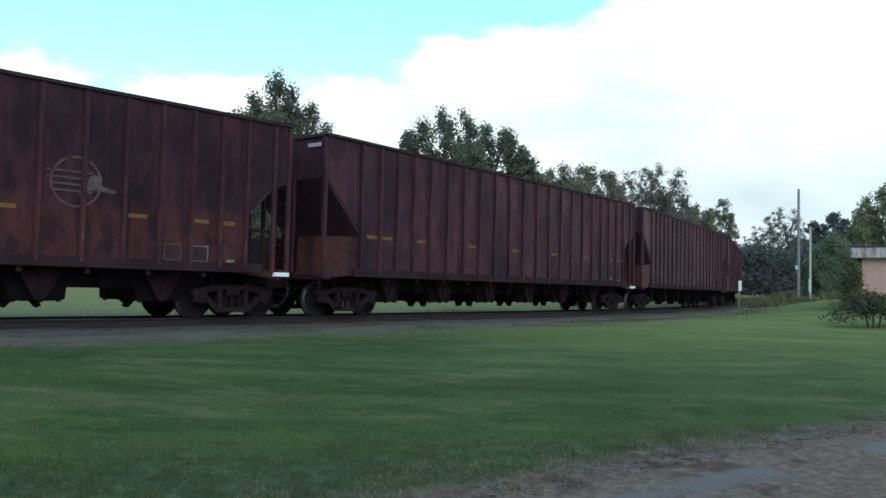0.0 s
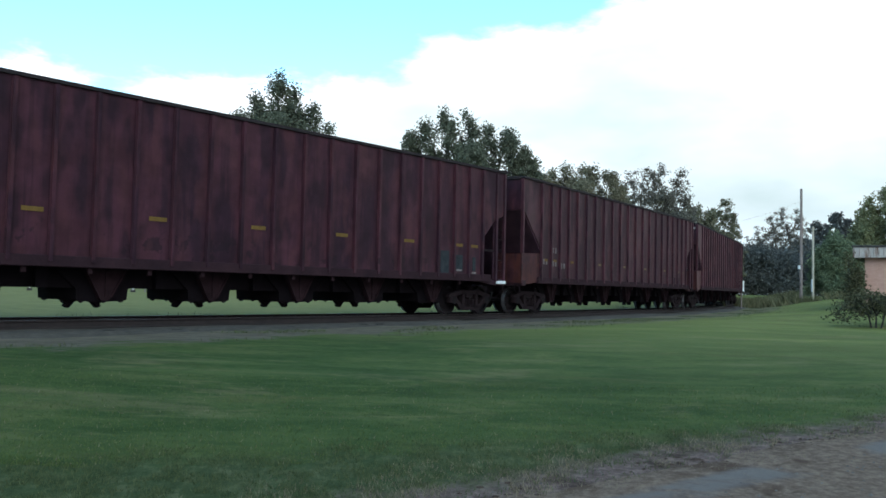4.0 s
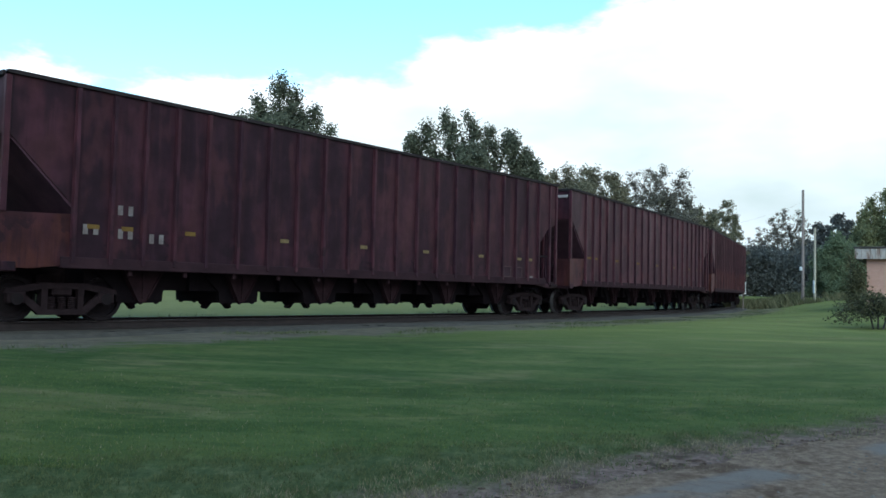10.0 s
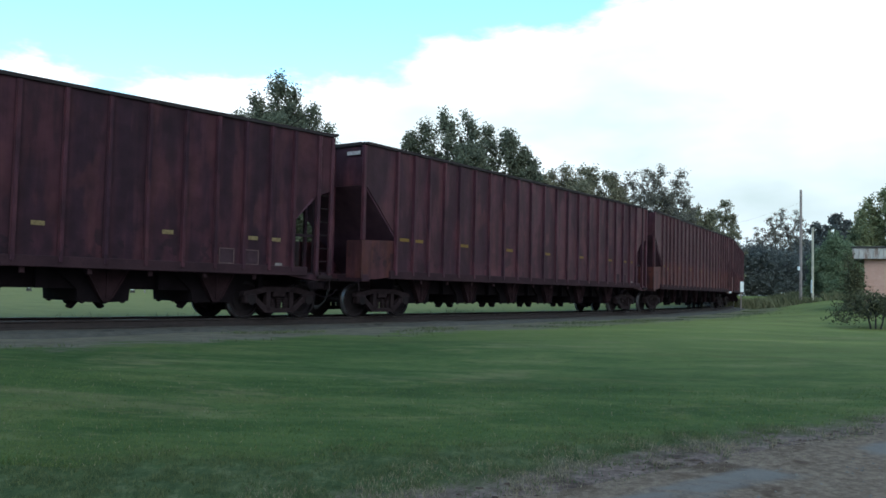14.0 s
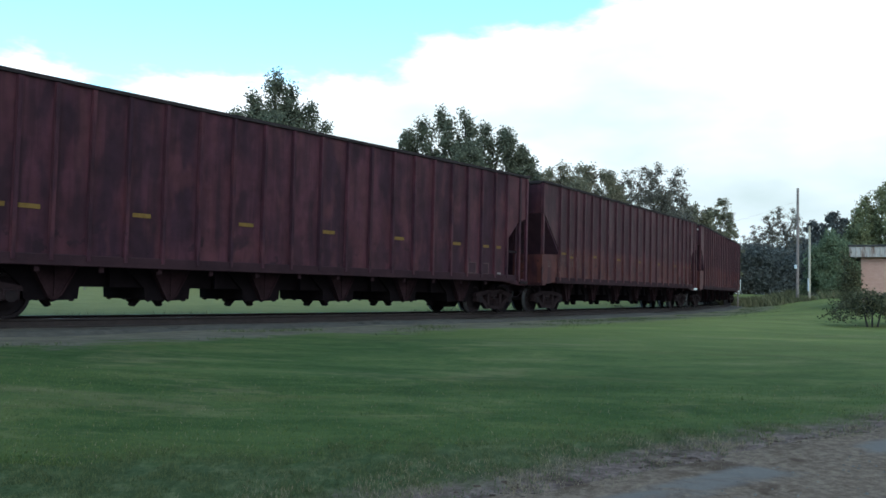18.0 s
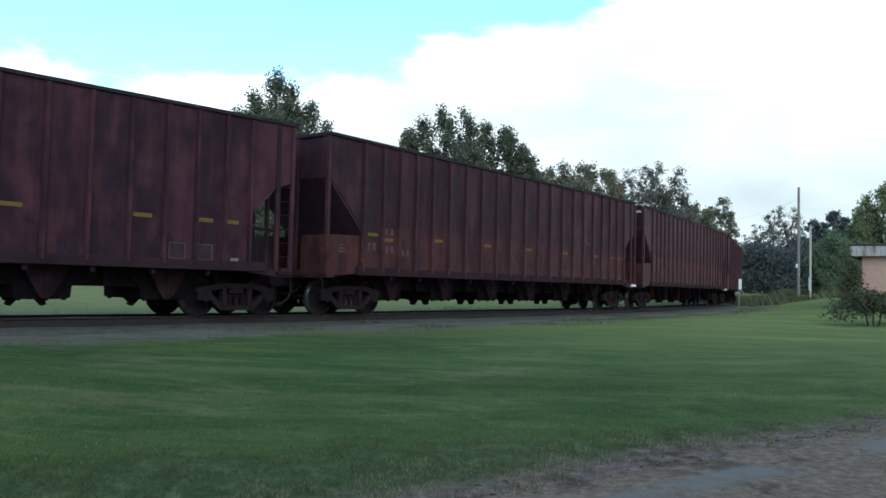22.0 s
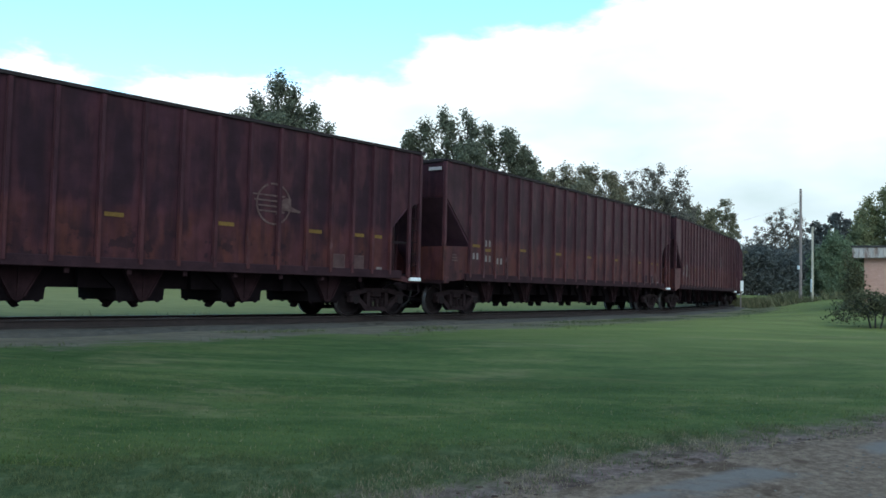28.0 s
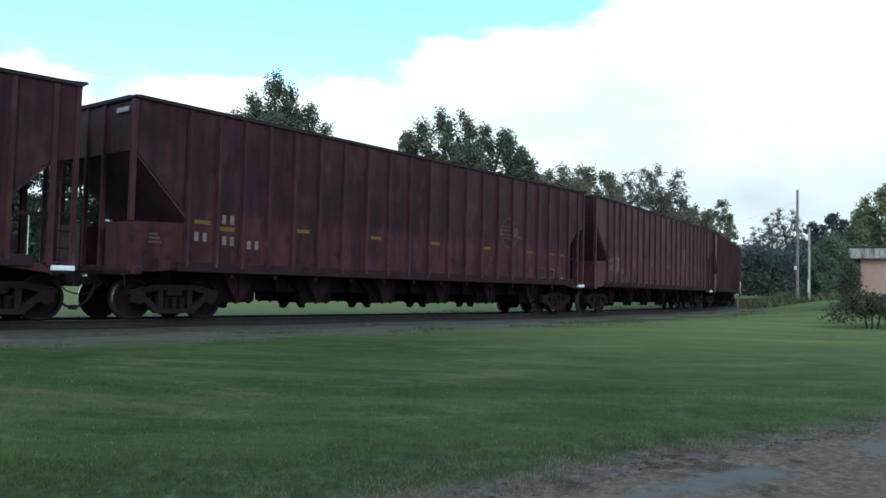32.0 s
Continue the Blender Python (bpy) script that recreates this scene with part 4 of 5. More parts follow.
TAPE = [2.12, 2.78, 5.12, 7.82, 10.45, 13.15, 15.78, 17.25, 17.92]
TAPE0 = [2.13, 2.87, 4.37, 7.04, 9.80, 12.40, 15.12, 17.30, 17.95]
TAPE1 = [2.20, 2.85, 4.40, 7.05, 9.70, 12.40, 15.02, 17.26, 18.02]
CARS = {
    -3: (True, TAPE, 2.20, False, "both"),
    -2: (True, TAPE, 2.20, False, "both"),
    -1: (False, TAPE1, 2.18, False, "end"),
    0: (False, TAPE0, 1.93, True, "number"),
    1: (False, TAPE, 2.20, False, "end"),
    2: (True, TAPE, 2.20, False, "both"),
    3: (True, TAPE, 2.20, False, "both"),
    4: (True, TAPE, 2.20, False, "number"),
    5: (False, TAPE1, 2.24, False, "none"),
    6: (False, TAPE0, 2.1, True, "none"),
    7: (True, TAPE, 2.24, False, "both"),
}
TRAIN = {k: hopper_car(k, *v) for k, v in CARS.items()}


def run(t):
    """Where the train is at t seconds (a smooth curve through RUN)."""
    i = min(max(int(t), 0), 31)
    u = t - i
    p1, p2 = RUN[i], RUN[i + 1]
    p0 = RUN[i - 1] if i else 2 * p1 - p2
    p3 = RUN[i + 2] if i < 31 else 2 * p2 - p1
    return 0.5 * (2 * p1 + (p2 - p0) * u + (2 * p0 - 5 * p1 + 4 * p2 - p3) * u * u + (3 * p1 - p0 - 3 * p2 + p3) * u ** 3)


def car_pose(k, t):
    s = run(t) + k * PITCH
    i = (PITCH - BOGIES) / 2
    ax, ay = on_track(s + i)
    bx, by = on_track(s + i + BOGIES)
    turn = math.degrees(math.atan2(by - ay, bx - ax))
    return pose((ax + bx) / 2, (ay + by) / 2, RAIL, 0, 0, turn)


def motions():
    for k, (car, spin) in TRAIN.items():
        walk(car, [(t, car_pose(k, t)) for t in range(33)])
        if k in (-3, 7):
            continue
        for w in spin:
            base = w.matrix_basis.copy()
            flip = -1 if base.to_euler().z > 1 else 1
            rows = []
            for i in range(161):
                t = i * 0.2
                rows.append((t, base @ pose(0, 0, 0, 0, flip * math.degrees((run(t) - RUN[0]) / WHEEL_R) % 360, 0)))
            walk(w, rows)

# ---------------------------------------------------------------- trees and plants


def leaf_cloud(name, centres, spread, count, size, material, flat=1.0, seed=1):
    """Many small leaf blades round clump centres, as one mesh."""
    rng = np.random.default_rng(seed)
    c = np.array(centres)
    pick = rng.integers(0, len(c), count)
    ball = rng.normal(0, 1, (count, 3))
    ball *= 2.7 * rng.random((count, 1)) ** 0.8 / (np.linalg.norm(ball, axis=1, keepdims=True) + 1e-9)
    p = c[pick, :3] + ball * (c[pick, 3:4] * spread) * np.array([1, 1, flat])
    n = rng.normal(0, 1, (count, 3))
    n /= np.linalg.norm(n, axis=1, keepdims=True)
    h = rng.normal(0, 1, (count, 3))
    a = np.cross(n, h)
    a /= np.linalg.norm(a, axis=1, keepdims=True) + 1e-9
    b = np.cross(n, a)
    s = size * rng.uniform(0.6, 1.4, (count, 1))
    v = np.stack([p - a * s * 0.5, p + b * s * 0.28, p + a * s * 0.5, p - b * s * 0.28], 1).reshape(-1, 3)
    me = bpy.data.meshes.new(name)
    me.from_pydata(v.tolist(), [], np.arange(count * 4).reshape(-1, 4).tolist())
    me.materials.append(material)
    return me


def trunk_mesh(height, radius, crown_from, reach, limbs, rng):
    bm = bmesh.new()
    tips = []
    base = Vector((0, 0, -0.3))
    n = 6
    last, lr = base, radius * 1.3
    for i in range(1, n + 1):
        z = height * 0.86 * i / n
        p = Vector((rng.uniform(-0.03, 0.03) * height * 0.4, rng.uniform(-0.03, 0.03) * height * 0.4, z))
        r = radius * (1 - 0.85 * i / n)
        tube(bm, last, p, lr, r, 8)
        last, lr = p, r
    tips.append(last)
    for i in range(limbs):
        z = height * rng.uniform(crown_from, 0.8)
        a = i * 2.4 + rng.uniform(-0.4, 0.4)
        l = reach * rng.uniform(0.55, 1.0) * (1.1 - 0.6 * (z / height))
        p0 = Vector((0, 0, z))
        p1 = p0 + Vector((math.cos(a) * l * 0.5, math.sin(a) * l * 0.5, l * 0.35))
        p2 = p1 + Vector((math.cos(a + 0.3) * l * 0.5, math.sin(a + 0.3) * l * 0.5, l * rng.uniform(0.2, 0.6)))
        r = radius * 0.42 * (1.2 - z / height)
        tube(bm, p0, p1, r, r * 0.6, 6)
        tube(bm, p1, p2, r * 0.6, r * 0.2, 6)
        tips += [p1, p2]
    return bm, tips


def tree(x, y, height, width, shape, leaves, leaf, material, label, seed, name="tree", crown_from=0.25, clump=0.9, group="trees behind the track"):
    """shape: list of (height share, width share) of the crown's outline."""
    rng = random.Random(seed)
    t = thing(name, label, name, pose(x, y, ground_z(x, y), 0, 0, rng.uniform(0, 360)), group=group)
    bm, tips = trunk_mesh(height, 0.02 * height + 0.05, crown_from, width * 0.5, 11, rng)
    part("trunk", bm, M_BARK, t)
    cs = []
    n = 95
    hs = [h for h, w in shape]
    for i in range(n):
        u = hs[0] + (hs[-1] - hs[0]) * rng.random() ** 0.85
        w = float(np.interp(u, hs, [w for h, w in shape]))
        a, r = rng.uniform(0, 2 * math.pi), math.sqrt(rng.uniform(0.12, 1.0))
        lump = 0.78 + 0.36 * noise.noise((math.cos(a) * 1.7 + seed, math.sin(a) * 1.7, u * 4))
        rr = 0.5 * width * w * r * lump
        cs.append((math.cos(a) * rr, math.sin(a) * rr, u * height + rng.uniform(-0.3, 0.3), clump * rng.uniform(0.5, 1.2)))
    cs += [(p.x, p.y, p.z, clump * 0.6) for p in tips]
    part("crown", leaf_cloud("crown", cs, 0.55, leaves, leaf, material, 0.8, seed), None, t)
    return t


LOWROUND = [(0.04, 0.7), (0.25, 0.9), (0.55, 1.0), (0.8, 0.75), (0.93, 0.4), (1.0, 0.1)]


def at_bearing(share, dist):
    """Plan position dist metres ahead, sideways by a share of that."""
    return share * dist, dist


def lobed_tree(x, y, lobes, material, leaves, leaf, label, seed, low):
    """A tree whose crown is made of several plumes: each (sideways offset, height, width)."""
    rng = random.Random(seed)
    t = thing("tree", label, "tree", pose(x, y, ground_z(x, y)), group="trees behind the track")
    top = max(h for _, h, _ in lobes)
    bm = bmesh.new()
    rad = 0.018 * top + 0.08
    fork = Vector((0, 0, top * max(0.18, low)))
    tube(bm, (0, 0, -0.3), fork, rad * 1.3, rad, 10)
    cs = []
    for dx, h, w in lobes:
        dy = rng.uniform(-0.35, 0.35) * w
        mid = Vector((dx * 0.55, dy * 0.5, fork.z + (h - fork.z) * 0.45))
        tip = Vector((dx, dy, h - 0.15 * w))
        tube(bm, fork, mid, rad * 0.62, rad * 0.38, 7)
        tube(bm, mid, tip, rad * 0.38, 0.02, 6)
        for _ in range(5):
            u = rng.uniform(0.0, 0.9)
            p0 = mid.lerp(tip, u)
            a = rng.uniform(0, 6.28)
            p1 = p0 + Vector((math.cos(a) * w * 0.4, math.sin(a) * w * 0.4, w * rng.uniform(0.0, 0.35)))
            tube(bm, p0, p1, rad * 0.16, 0.012, 5)
        depth = max(w * 1.2, h * (1 - low) * 0.75)
        n = int(26 + 10 * w)
        for _ in range(n):
            v = rng.random()
            prof = min(1.1, 0.26 + 1.9 * v)
            a, r = rng.uniform(0, 6.283), math.sqrt(rng.random())
            rr = 0.5 * w * prof * r * (0.85 + 0.4 * noise.noise((a, v * 5, seed)))
            z = h - 0.2 - v * depth
            if z < low * top:
                continue
            cs.append((dx + math.cos(a) * rr, dy + math.sin(a) * rr * 1.3, z, rng.uniform(0.35, 0.75)))
    part("trunk", bm, M_BARK, t)
    part("crown", leaf_cloud("crown", cs, 0.44, int(leaves * 1.8), leaf * 0.88, material, 1.15, seed), None, t)


def grown_limbs(bm, root, ends, thin):
    """Limbs that fork from one another until each end is reached; thicker where more ends hang on them."""
    at, up, away = [root], [-1], [0.0]
    ends = sorted(ends, key=lambda p: (p - root).length)
    for p in ends:
        best = min(range(len(at)), key=lambda i: (p - at[i]).length + 0.35 * away[i])
        start = at[best]
        n = max(1, int((p - start).length / 0.9))
        last = best
        for k in range(1, n + 1):
            q = start.lerp(p, k / n)
            # limbs sag outwards between their forks
            q = q + Vector((0, 0, -0.10 * (p - start).length * math.sin(math.pi * k / n)))
            at.append(q)
            up.append(last)
            away.append(away[last] + (q - at[last]).length)
            last = len(at) - 1
    load = [0.0] * len(at)
    held = set(up)
    for i in range(len(at) - 1, 0, -1):
        if i not in held:
            load[i] += 1.0
        load[up[i]] += load[i]
    for i in range(1, len(at)):
        tube(bm, at[up[i]], at[i], thin * load[i] ** 0.5 * 1.08, thin * load[i] ** 0.5, 5)


def lacy_tree(x, y, lobes, material, leaves, leaf, label, seed, low, clump, thin, bare=0.2):
    """A tree of many forking limbs with thin leaf clumps at their ends and sky between them."""
    rng = random.Random(seed)
    t = thing("tree", label, "tree", pose(x, y, ground_z(x, y)), group="trees behind the track")
    top = max(h for _, h, _ in lobes)
    root = Vector((0, 0, top * low * 0.8))
    bm = bmesh.new()
    ends, cs = [], []
    for dx, h, w in lobes:
        dy = rng.uniform(-0.3, 0.3) * w
        depth = max(w, h - top * low)
        for _ in range(int(7 + 1.9 * w * depth)):
            v = rng.random()
            prof = min(1.05, 0.3 + 1.7 * v)
            a, r = rng.uniform(0, 6.283), math.sqrt(rng.random())
            rr = 0.5 * w * prof * r
            p = Vector((dx + math.cos(a) * rr, dy + math.sin(a) * rr * 1.2, h - 0.25 - v * depth))
            if p.z < root.z + 0.3:
                continue
            ends.append(p)
            if rng.random() > bare:
                cs.append((p.x, p.y, p.z, clump * rng.uniform(0.5, 1.25)))
    grown_limbs(bm, root, ends, thin)
    load = thin * len(ends) ** 0.5
    tube(bm, (0, 0, -0.3), root, load * 1.35, load * 1.05, 9)
    part("trunk", bm, M_BARK, t)
    part("crown", leaf_cloud("crown", cs, 0.42, leaves, leaf, material, 0.85, seed), None, t)


def woods():
    lobed_tree(-11.68, 58, [(-0.5, 15.95, 2.6), (-1.75, 14.0, 3.2), (-2.9, 12.5, 3.2), (0.9, 14.5, 2.3), (2.3, 13.65, 1.5), (3.35, 12.3, 1.6), (1.9, 12.4, 3.0), (-0.2, 13.8, 4.0), (-1.2, 12.9, 4.2), (0.9, 12.9, 4.2), (0.2, 12.2, 6.4)],
               M_LEAF_A, 38000, 0.23, "tall dark green broadleaf tree with open top", 70, 0.08)
    lobed_tree(2.41, 66, [(-5.19, 12.66, 2.5), (-3.98, 13.61, 2.72), (-2.4, 14.76, 2.72), (-0.66, 14.62, 2.95), (1.2, 13.5, 2.95), (2.67, 13.22, 2.72), (4.07, 11.86, 2.5), (4.78, 10.82, 1.82), (-0.5, 11.85, 9.08)],
               M_LEAF_A, 33000, 0.25, "dark green broadleaf tree with upright ragged plumes", 71, 0.3)
    lobed_tree(13.95, 84, [(-3.79, 11.97, 2.89), (-2.75, 12.58, 3.47), (-1.42, 13.02, 3.47), (-0.14, 12.93, 3.47), (1.31, 13.02, 4.04), (2.95, 12.24, 4.04), (4.24, 11.4, 3.47), (-0.4, 11.29, 9.82)],
               M_LEAF_C, 26000, 0.27, "grey-green broadleaf tree behind the train", 72, 0.2)
    lacy_tree(23.47, 90, [(-4.3, 12.59, 3.09), (-2.88, 13.88, 3.71), (-1.21, 14.48, 3.71), (0.35, 14.71, 3.71), (2.1, 14.24, 3.71), (3.17, 12.64, 3.71), (3.62, 11.09, 3.09), (-0.86, 11.61, 9.28)],
               M_LEAF_K, 27000, 0.20, "grey-green spreading tree with bare limbs", 73, 0.3, 0.62, 0.014, 0.12)
    lobed_tree(27.91, 98, [(-6.01, 12.52, 6.07), (-1.95, 12.95, 7.41), (1.12, 11.53, 5.39), (2.81, 11.7, 3.37), (4.03, 10.91, 3.37)],
               M_LEAF_B, 17000, 0.32, "dark green broadleaf tree behind the train", 74, 0.2)
    lacy_tree(44.47, 128, [(-2.73, 12.59, 5.28), (-1.68, 14.21, 3.96), (-0.45, 15.13, 3.52), (0.6, 12.6, 3.0), (1.5, 10.6, 3.0), (-2.2, 9.96, 8.6)],
               M_LEAF_B, 24000, 0.27, "feathery grey-green tree at the wood's edge", 75, 0.2, 0.62, 0.016, 0.12)
    lacy_tree(58.07, 142, [(-1.77, 13.9, 3.6), (-0.4, 14.9, 3.0), (1.0, 15.4, 3.4), (2.6, 15.2, 3.4), (4.2, 14.2, 3.2), (-3.6, 11.8, 3.6), (1.4, 12.6, 8.4)],
               M_LEAF_K, 15000, 0.24, "thin grey tree with open crown", 76, 0.3, 0.60, 0.020, 0.3)
    lacy_tree(50.6, 134, [(-0.9, 10.2, 1.5), (0.5, 11.3, 1.8), (2.0, 9.9, 1.6)],
              M_LEAF_K, 1500, 0.25, "slight half-bare tree at the far wood", 82, 0.3, 0.5, 0.026, 0.4)
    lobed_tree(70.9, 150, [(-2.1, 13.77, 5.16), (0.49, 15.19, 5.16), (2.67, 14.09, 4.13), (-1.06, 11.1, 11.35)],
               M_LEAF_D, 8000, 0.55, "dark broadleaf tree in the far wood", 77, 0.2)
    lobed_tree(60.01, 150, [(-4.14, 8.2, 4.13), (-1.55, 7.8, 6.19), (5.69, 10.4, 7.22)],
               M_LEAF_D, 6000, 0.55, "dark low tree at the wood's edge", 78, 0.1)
    lobed_tree(36.37, 76, [(-1.61, 4.73, 2.35), (-0.25, 6.12, 3.14), (1.11, 5.21, 2.61), (-0.88, 3.7, 4.18), (1.63, 3.23, 3.14)],
               M_LEAF_E, 20000, 0.22, "bright green shrubby tree behind the poles", 79, 0.03)
    lobed_tree(44.91, 84, [(-3.48, 5.68, 2.89), (-2.56, 7.27, 2.89), (-1.74, 8.86, 2.89), (-0.81, 10.51, 2.89), (0.47, 11.94, 3.47), (2.62, 12.22, 4.04), (4.94, 11.51, 4.04), (0.57, 8.21, 10.4)],
               M_LEAF_G, 30000, 0.28, "tall cone-shaped green tree behind the brick building", 80, 0.06)
    # the wood behind the train, further left
    rng = random.Random(5)
    for i, (b, h) in enumerate(((-0.62, 14.5), (-0.575, 14.2), (-0.53, 14.6), (-0.48, 14.2), (-0.44, 14.4), (-0.40, 13.6), (-0.34, 12.6), (-0.28, 11.0), (-0.245, 9.6), (-0.215, 10.2), (-0.18, 9.8), (-0.14, 10.6), (-0.09, 10.0))):
        d = rng.uniform(72, 84)
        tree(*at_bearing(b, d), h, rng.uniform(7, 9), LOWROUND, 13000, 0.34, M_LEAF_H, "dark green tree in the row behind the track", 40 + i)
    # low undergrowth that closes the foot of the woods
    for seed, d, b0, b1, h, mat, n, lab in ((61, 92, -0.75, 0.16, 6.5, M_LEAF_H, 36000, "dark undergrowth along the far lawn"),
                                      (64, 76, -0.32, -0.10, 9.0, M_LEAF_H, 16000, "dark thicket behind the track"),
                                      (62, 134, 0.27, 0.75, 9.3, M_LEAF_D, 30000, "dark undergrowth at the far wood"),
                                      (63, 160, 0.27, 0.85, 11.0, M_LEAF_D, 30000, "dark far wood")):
        rr = random.Random(seed)
        cs = []
        for _ in range(700):
            b = rr.uniform(b0, b1)
            x, y = at_bearing(b, d + rr.uniform(-4, 6))
            top = h * (0.8 + 0.22 * noise.noise((b * 9, seed, 0)))
            cs.append((x, y, ground_z(x, y) + top * rr.random() ** 0.8, 1.4))
        tagged(new("undergrowth", leaf_cloud("undergrowth", cs, 0.7, n * 3, 0.4, mat, 0.8, seed)), lab, "undergrowth", kind="stuff")


woods()


def bush(x, y, wide, seed):
    """A low bush on a few bare stems; its branches arch over and hang, light shows beneath them."""
    t = thing("bush", "dull green bush with arching branches on the lawn", "bush", pose(x, y, ground_z(x, y)), group="bushes by the building")
    rng = random.Random(seed)
    bm = bmesh.new()
    cs = []
    stems = [(rng.uniform(-0.25, 0.25), rng.uniform(-0.2, 0.2)) for _ in range(5)]
    for sx, sy in stems:
        tube(bm, (sx * 0.5, sy * 0.5, -0.1), (sx, sy, 0.45), 0.035, 0.022, 6)
    for i in range(52):
        sx, sy = stems[i % 5]
        a, l = rng.uniform(0, 6.28), wide * rng.uniform(0.3, 1.0)
        top = rng.uniform(0.75, 1.35) * (1.0 - 0.25 * l / wide)
        p0 = Vector((sx, sy, 0.42))
        p1 = Vector((sx + math.cos(a) * l * 0.5, sy + math.sin(a) * l * 0.5, top))
        p2 = Vector((sx + math.cos(a + 0.2) * l, sy + math.sin(a + 0.2) * l, max(0.22, top - rng.uniform(0.05, 0.75) * l / wide)))
        tube(bm, p0, p1, 0.014, 0.010, 5)
        tube(bm, p1, p2, 0.010, 0.004, 5)
        for q0, q1, us in ((p0, p1, (0.6, 0.85)), (p1, p2, (0.15, 0.4, 0.65, 0.85, 1.0))):
            for u in us:
                q = q0.lerp(q1, u)
                cs.append((q.x, q.y, q.z, rng.uniform(0.10, 0.22)))
    part("woody_base", bm, M_BARK, t)
    part("foliage", leaf_cloud("foliage", cs, 0.62, 3700, 0.085, M_LEAF_F, 0.9, seed), None, t)


bush(14.05, 26.6, 1.45, 9)
bush(16.1, 28.2, 1.7, 10)


# ---------------------------------------------------------------- poles, marker, building


def pole(x, y, height, r0, r1, material, label, fittings):
    t = thing("utility_pole", label, "pole", pose(x, y, ground_z(x, y) - 0.2), group="poles by the lawn")
    part("shaft", tube(bmesh.new(), (0, 0, 0), (0, 0, height + 0.2), r0, r1, 12), material, t)
    for z, w, h, m, name in fittings:
        part(name, box(bmesh.new(), -r0 - w, -r0 + 0.04, -0.12, 0.12, z, z + h, 0.02), m, t)
    return t


pole(0.437 * 72, 72, 10.0, 0.135, 0.10, M_POLE, "weathered grey-brown wooden utility pole", [(3.1, 0.13, 0.34, M_PLATE, "meter_box")])
pole(0.4515 * 70, 70, 6.4, 0.105, 0.085, M_POLEW, "short pale wooden pole beside the tall one", [(1.0, 0.02, 1.1, M_PLATE, "conduit_cover")])


def marker(x, y):
    t = thing("marker_post", "white marker post beside the track", "post", pose(x, y, ground_z(x, y) - 0.1))
    part("shaft", box(bmesh.new(), -0.04, 0.04, -0.05, 0.05, 0, 2.1), M_POLE, t)
    part("plate", box(bmesh.new(), -0.19, 0.19, -0.08, -0.05, 1.55, 2.4, 0.01), M_PLATE, t)


marker(0.3645 * 67, 67)


def lamp_pole(bearing, dist, height, r):
    """A slim white-painted pole with a short bracket, on the far side of the track."""
    x, y = dist * math.sin(radians(bearing)), dist * math.cos(radians(bearing))
    t = thing("white_pole", "slim white-painted pole beyond the track", "pole", pose(x, y, ground_z(x, y) - 0.1), group="white poles beyond the track")
    part("shaft", tube(bmesh.new(), (0, 0, 0), (0, 0, height), r, r * 0.75, 10), M_POLEP, t)
    part("cap", tube(bmesh.new(), (0, 0, height), (0, 0, height + 0.05), r * 0.9, r * 0.4, 10), M_POLEP, t)
    part("footing", tube(bmesh.new(), (0, 0, 0), (0, 0, 0.25), 0.16, 0.12, 10), M_BALLAST, t)


def disc_sign(bearing, dist, up):
    x, y = dist * math.sin(radians(bearing)), dist * math.cos(radians(bearing))
    t = thing("round_sign", "round white sign on a thin post beyond the track", "sign", pose(x, y, ground_z(x, y) - 0.1, 0, 0, -bearing), group="round signs beyond the track")
    part("post", tube(bmesh.new(), (0, 0, 0), (0, 0, up + 0.1), 0.035, seg=8), M_POLE, t)
    part("disc", tube(bmesh.new(), (0, -0.04, up), (0, -0.06, up), 0.2, seg=24), M_PLATE, t)


for bearing, height, r in ((-20.56, 6.2, 0.085), (-10.25, 6.2, 0.085), (-26.6, 4.2, 0.03)):
    lamp_pole(bearing, 50.0, height, r)
disc_sign(-19.81, 50.0, 2.05)
disc_sign(-23.25, 50.0, 1.85)


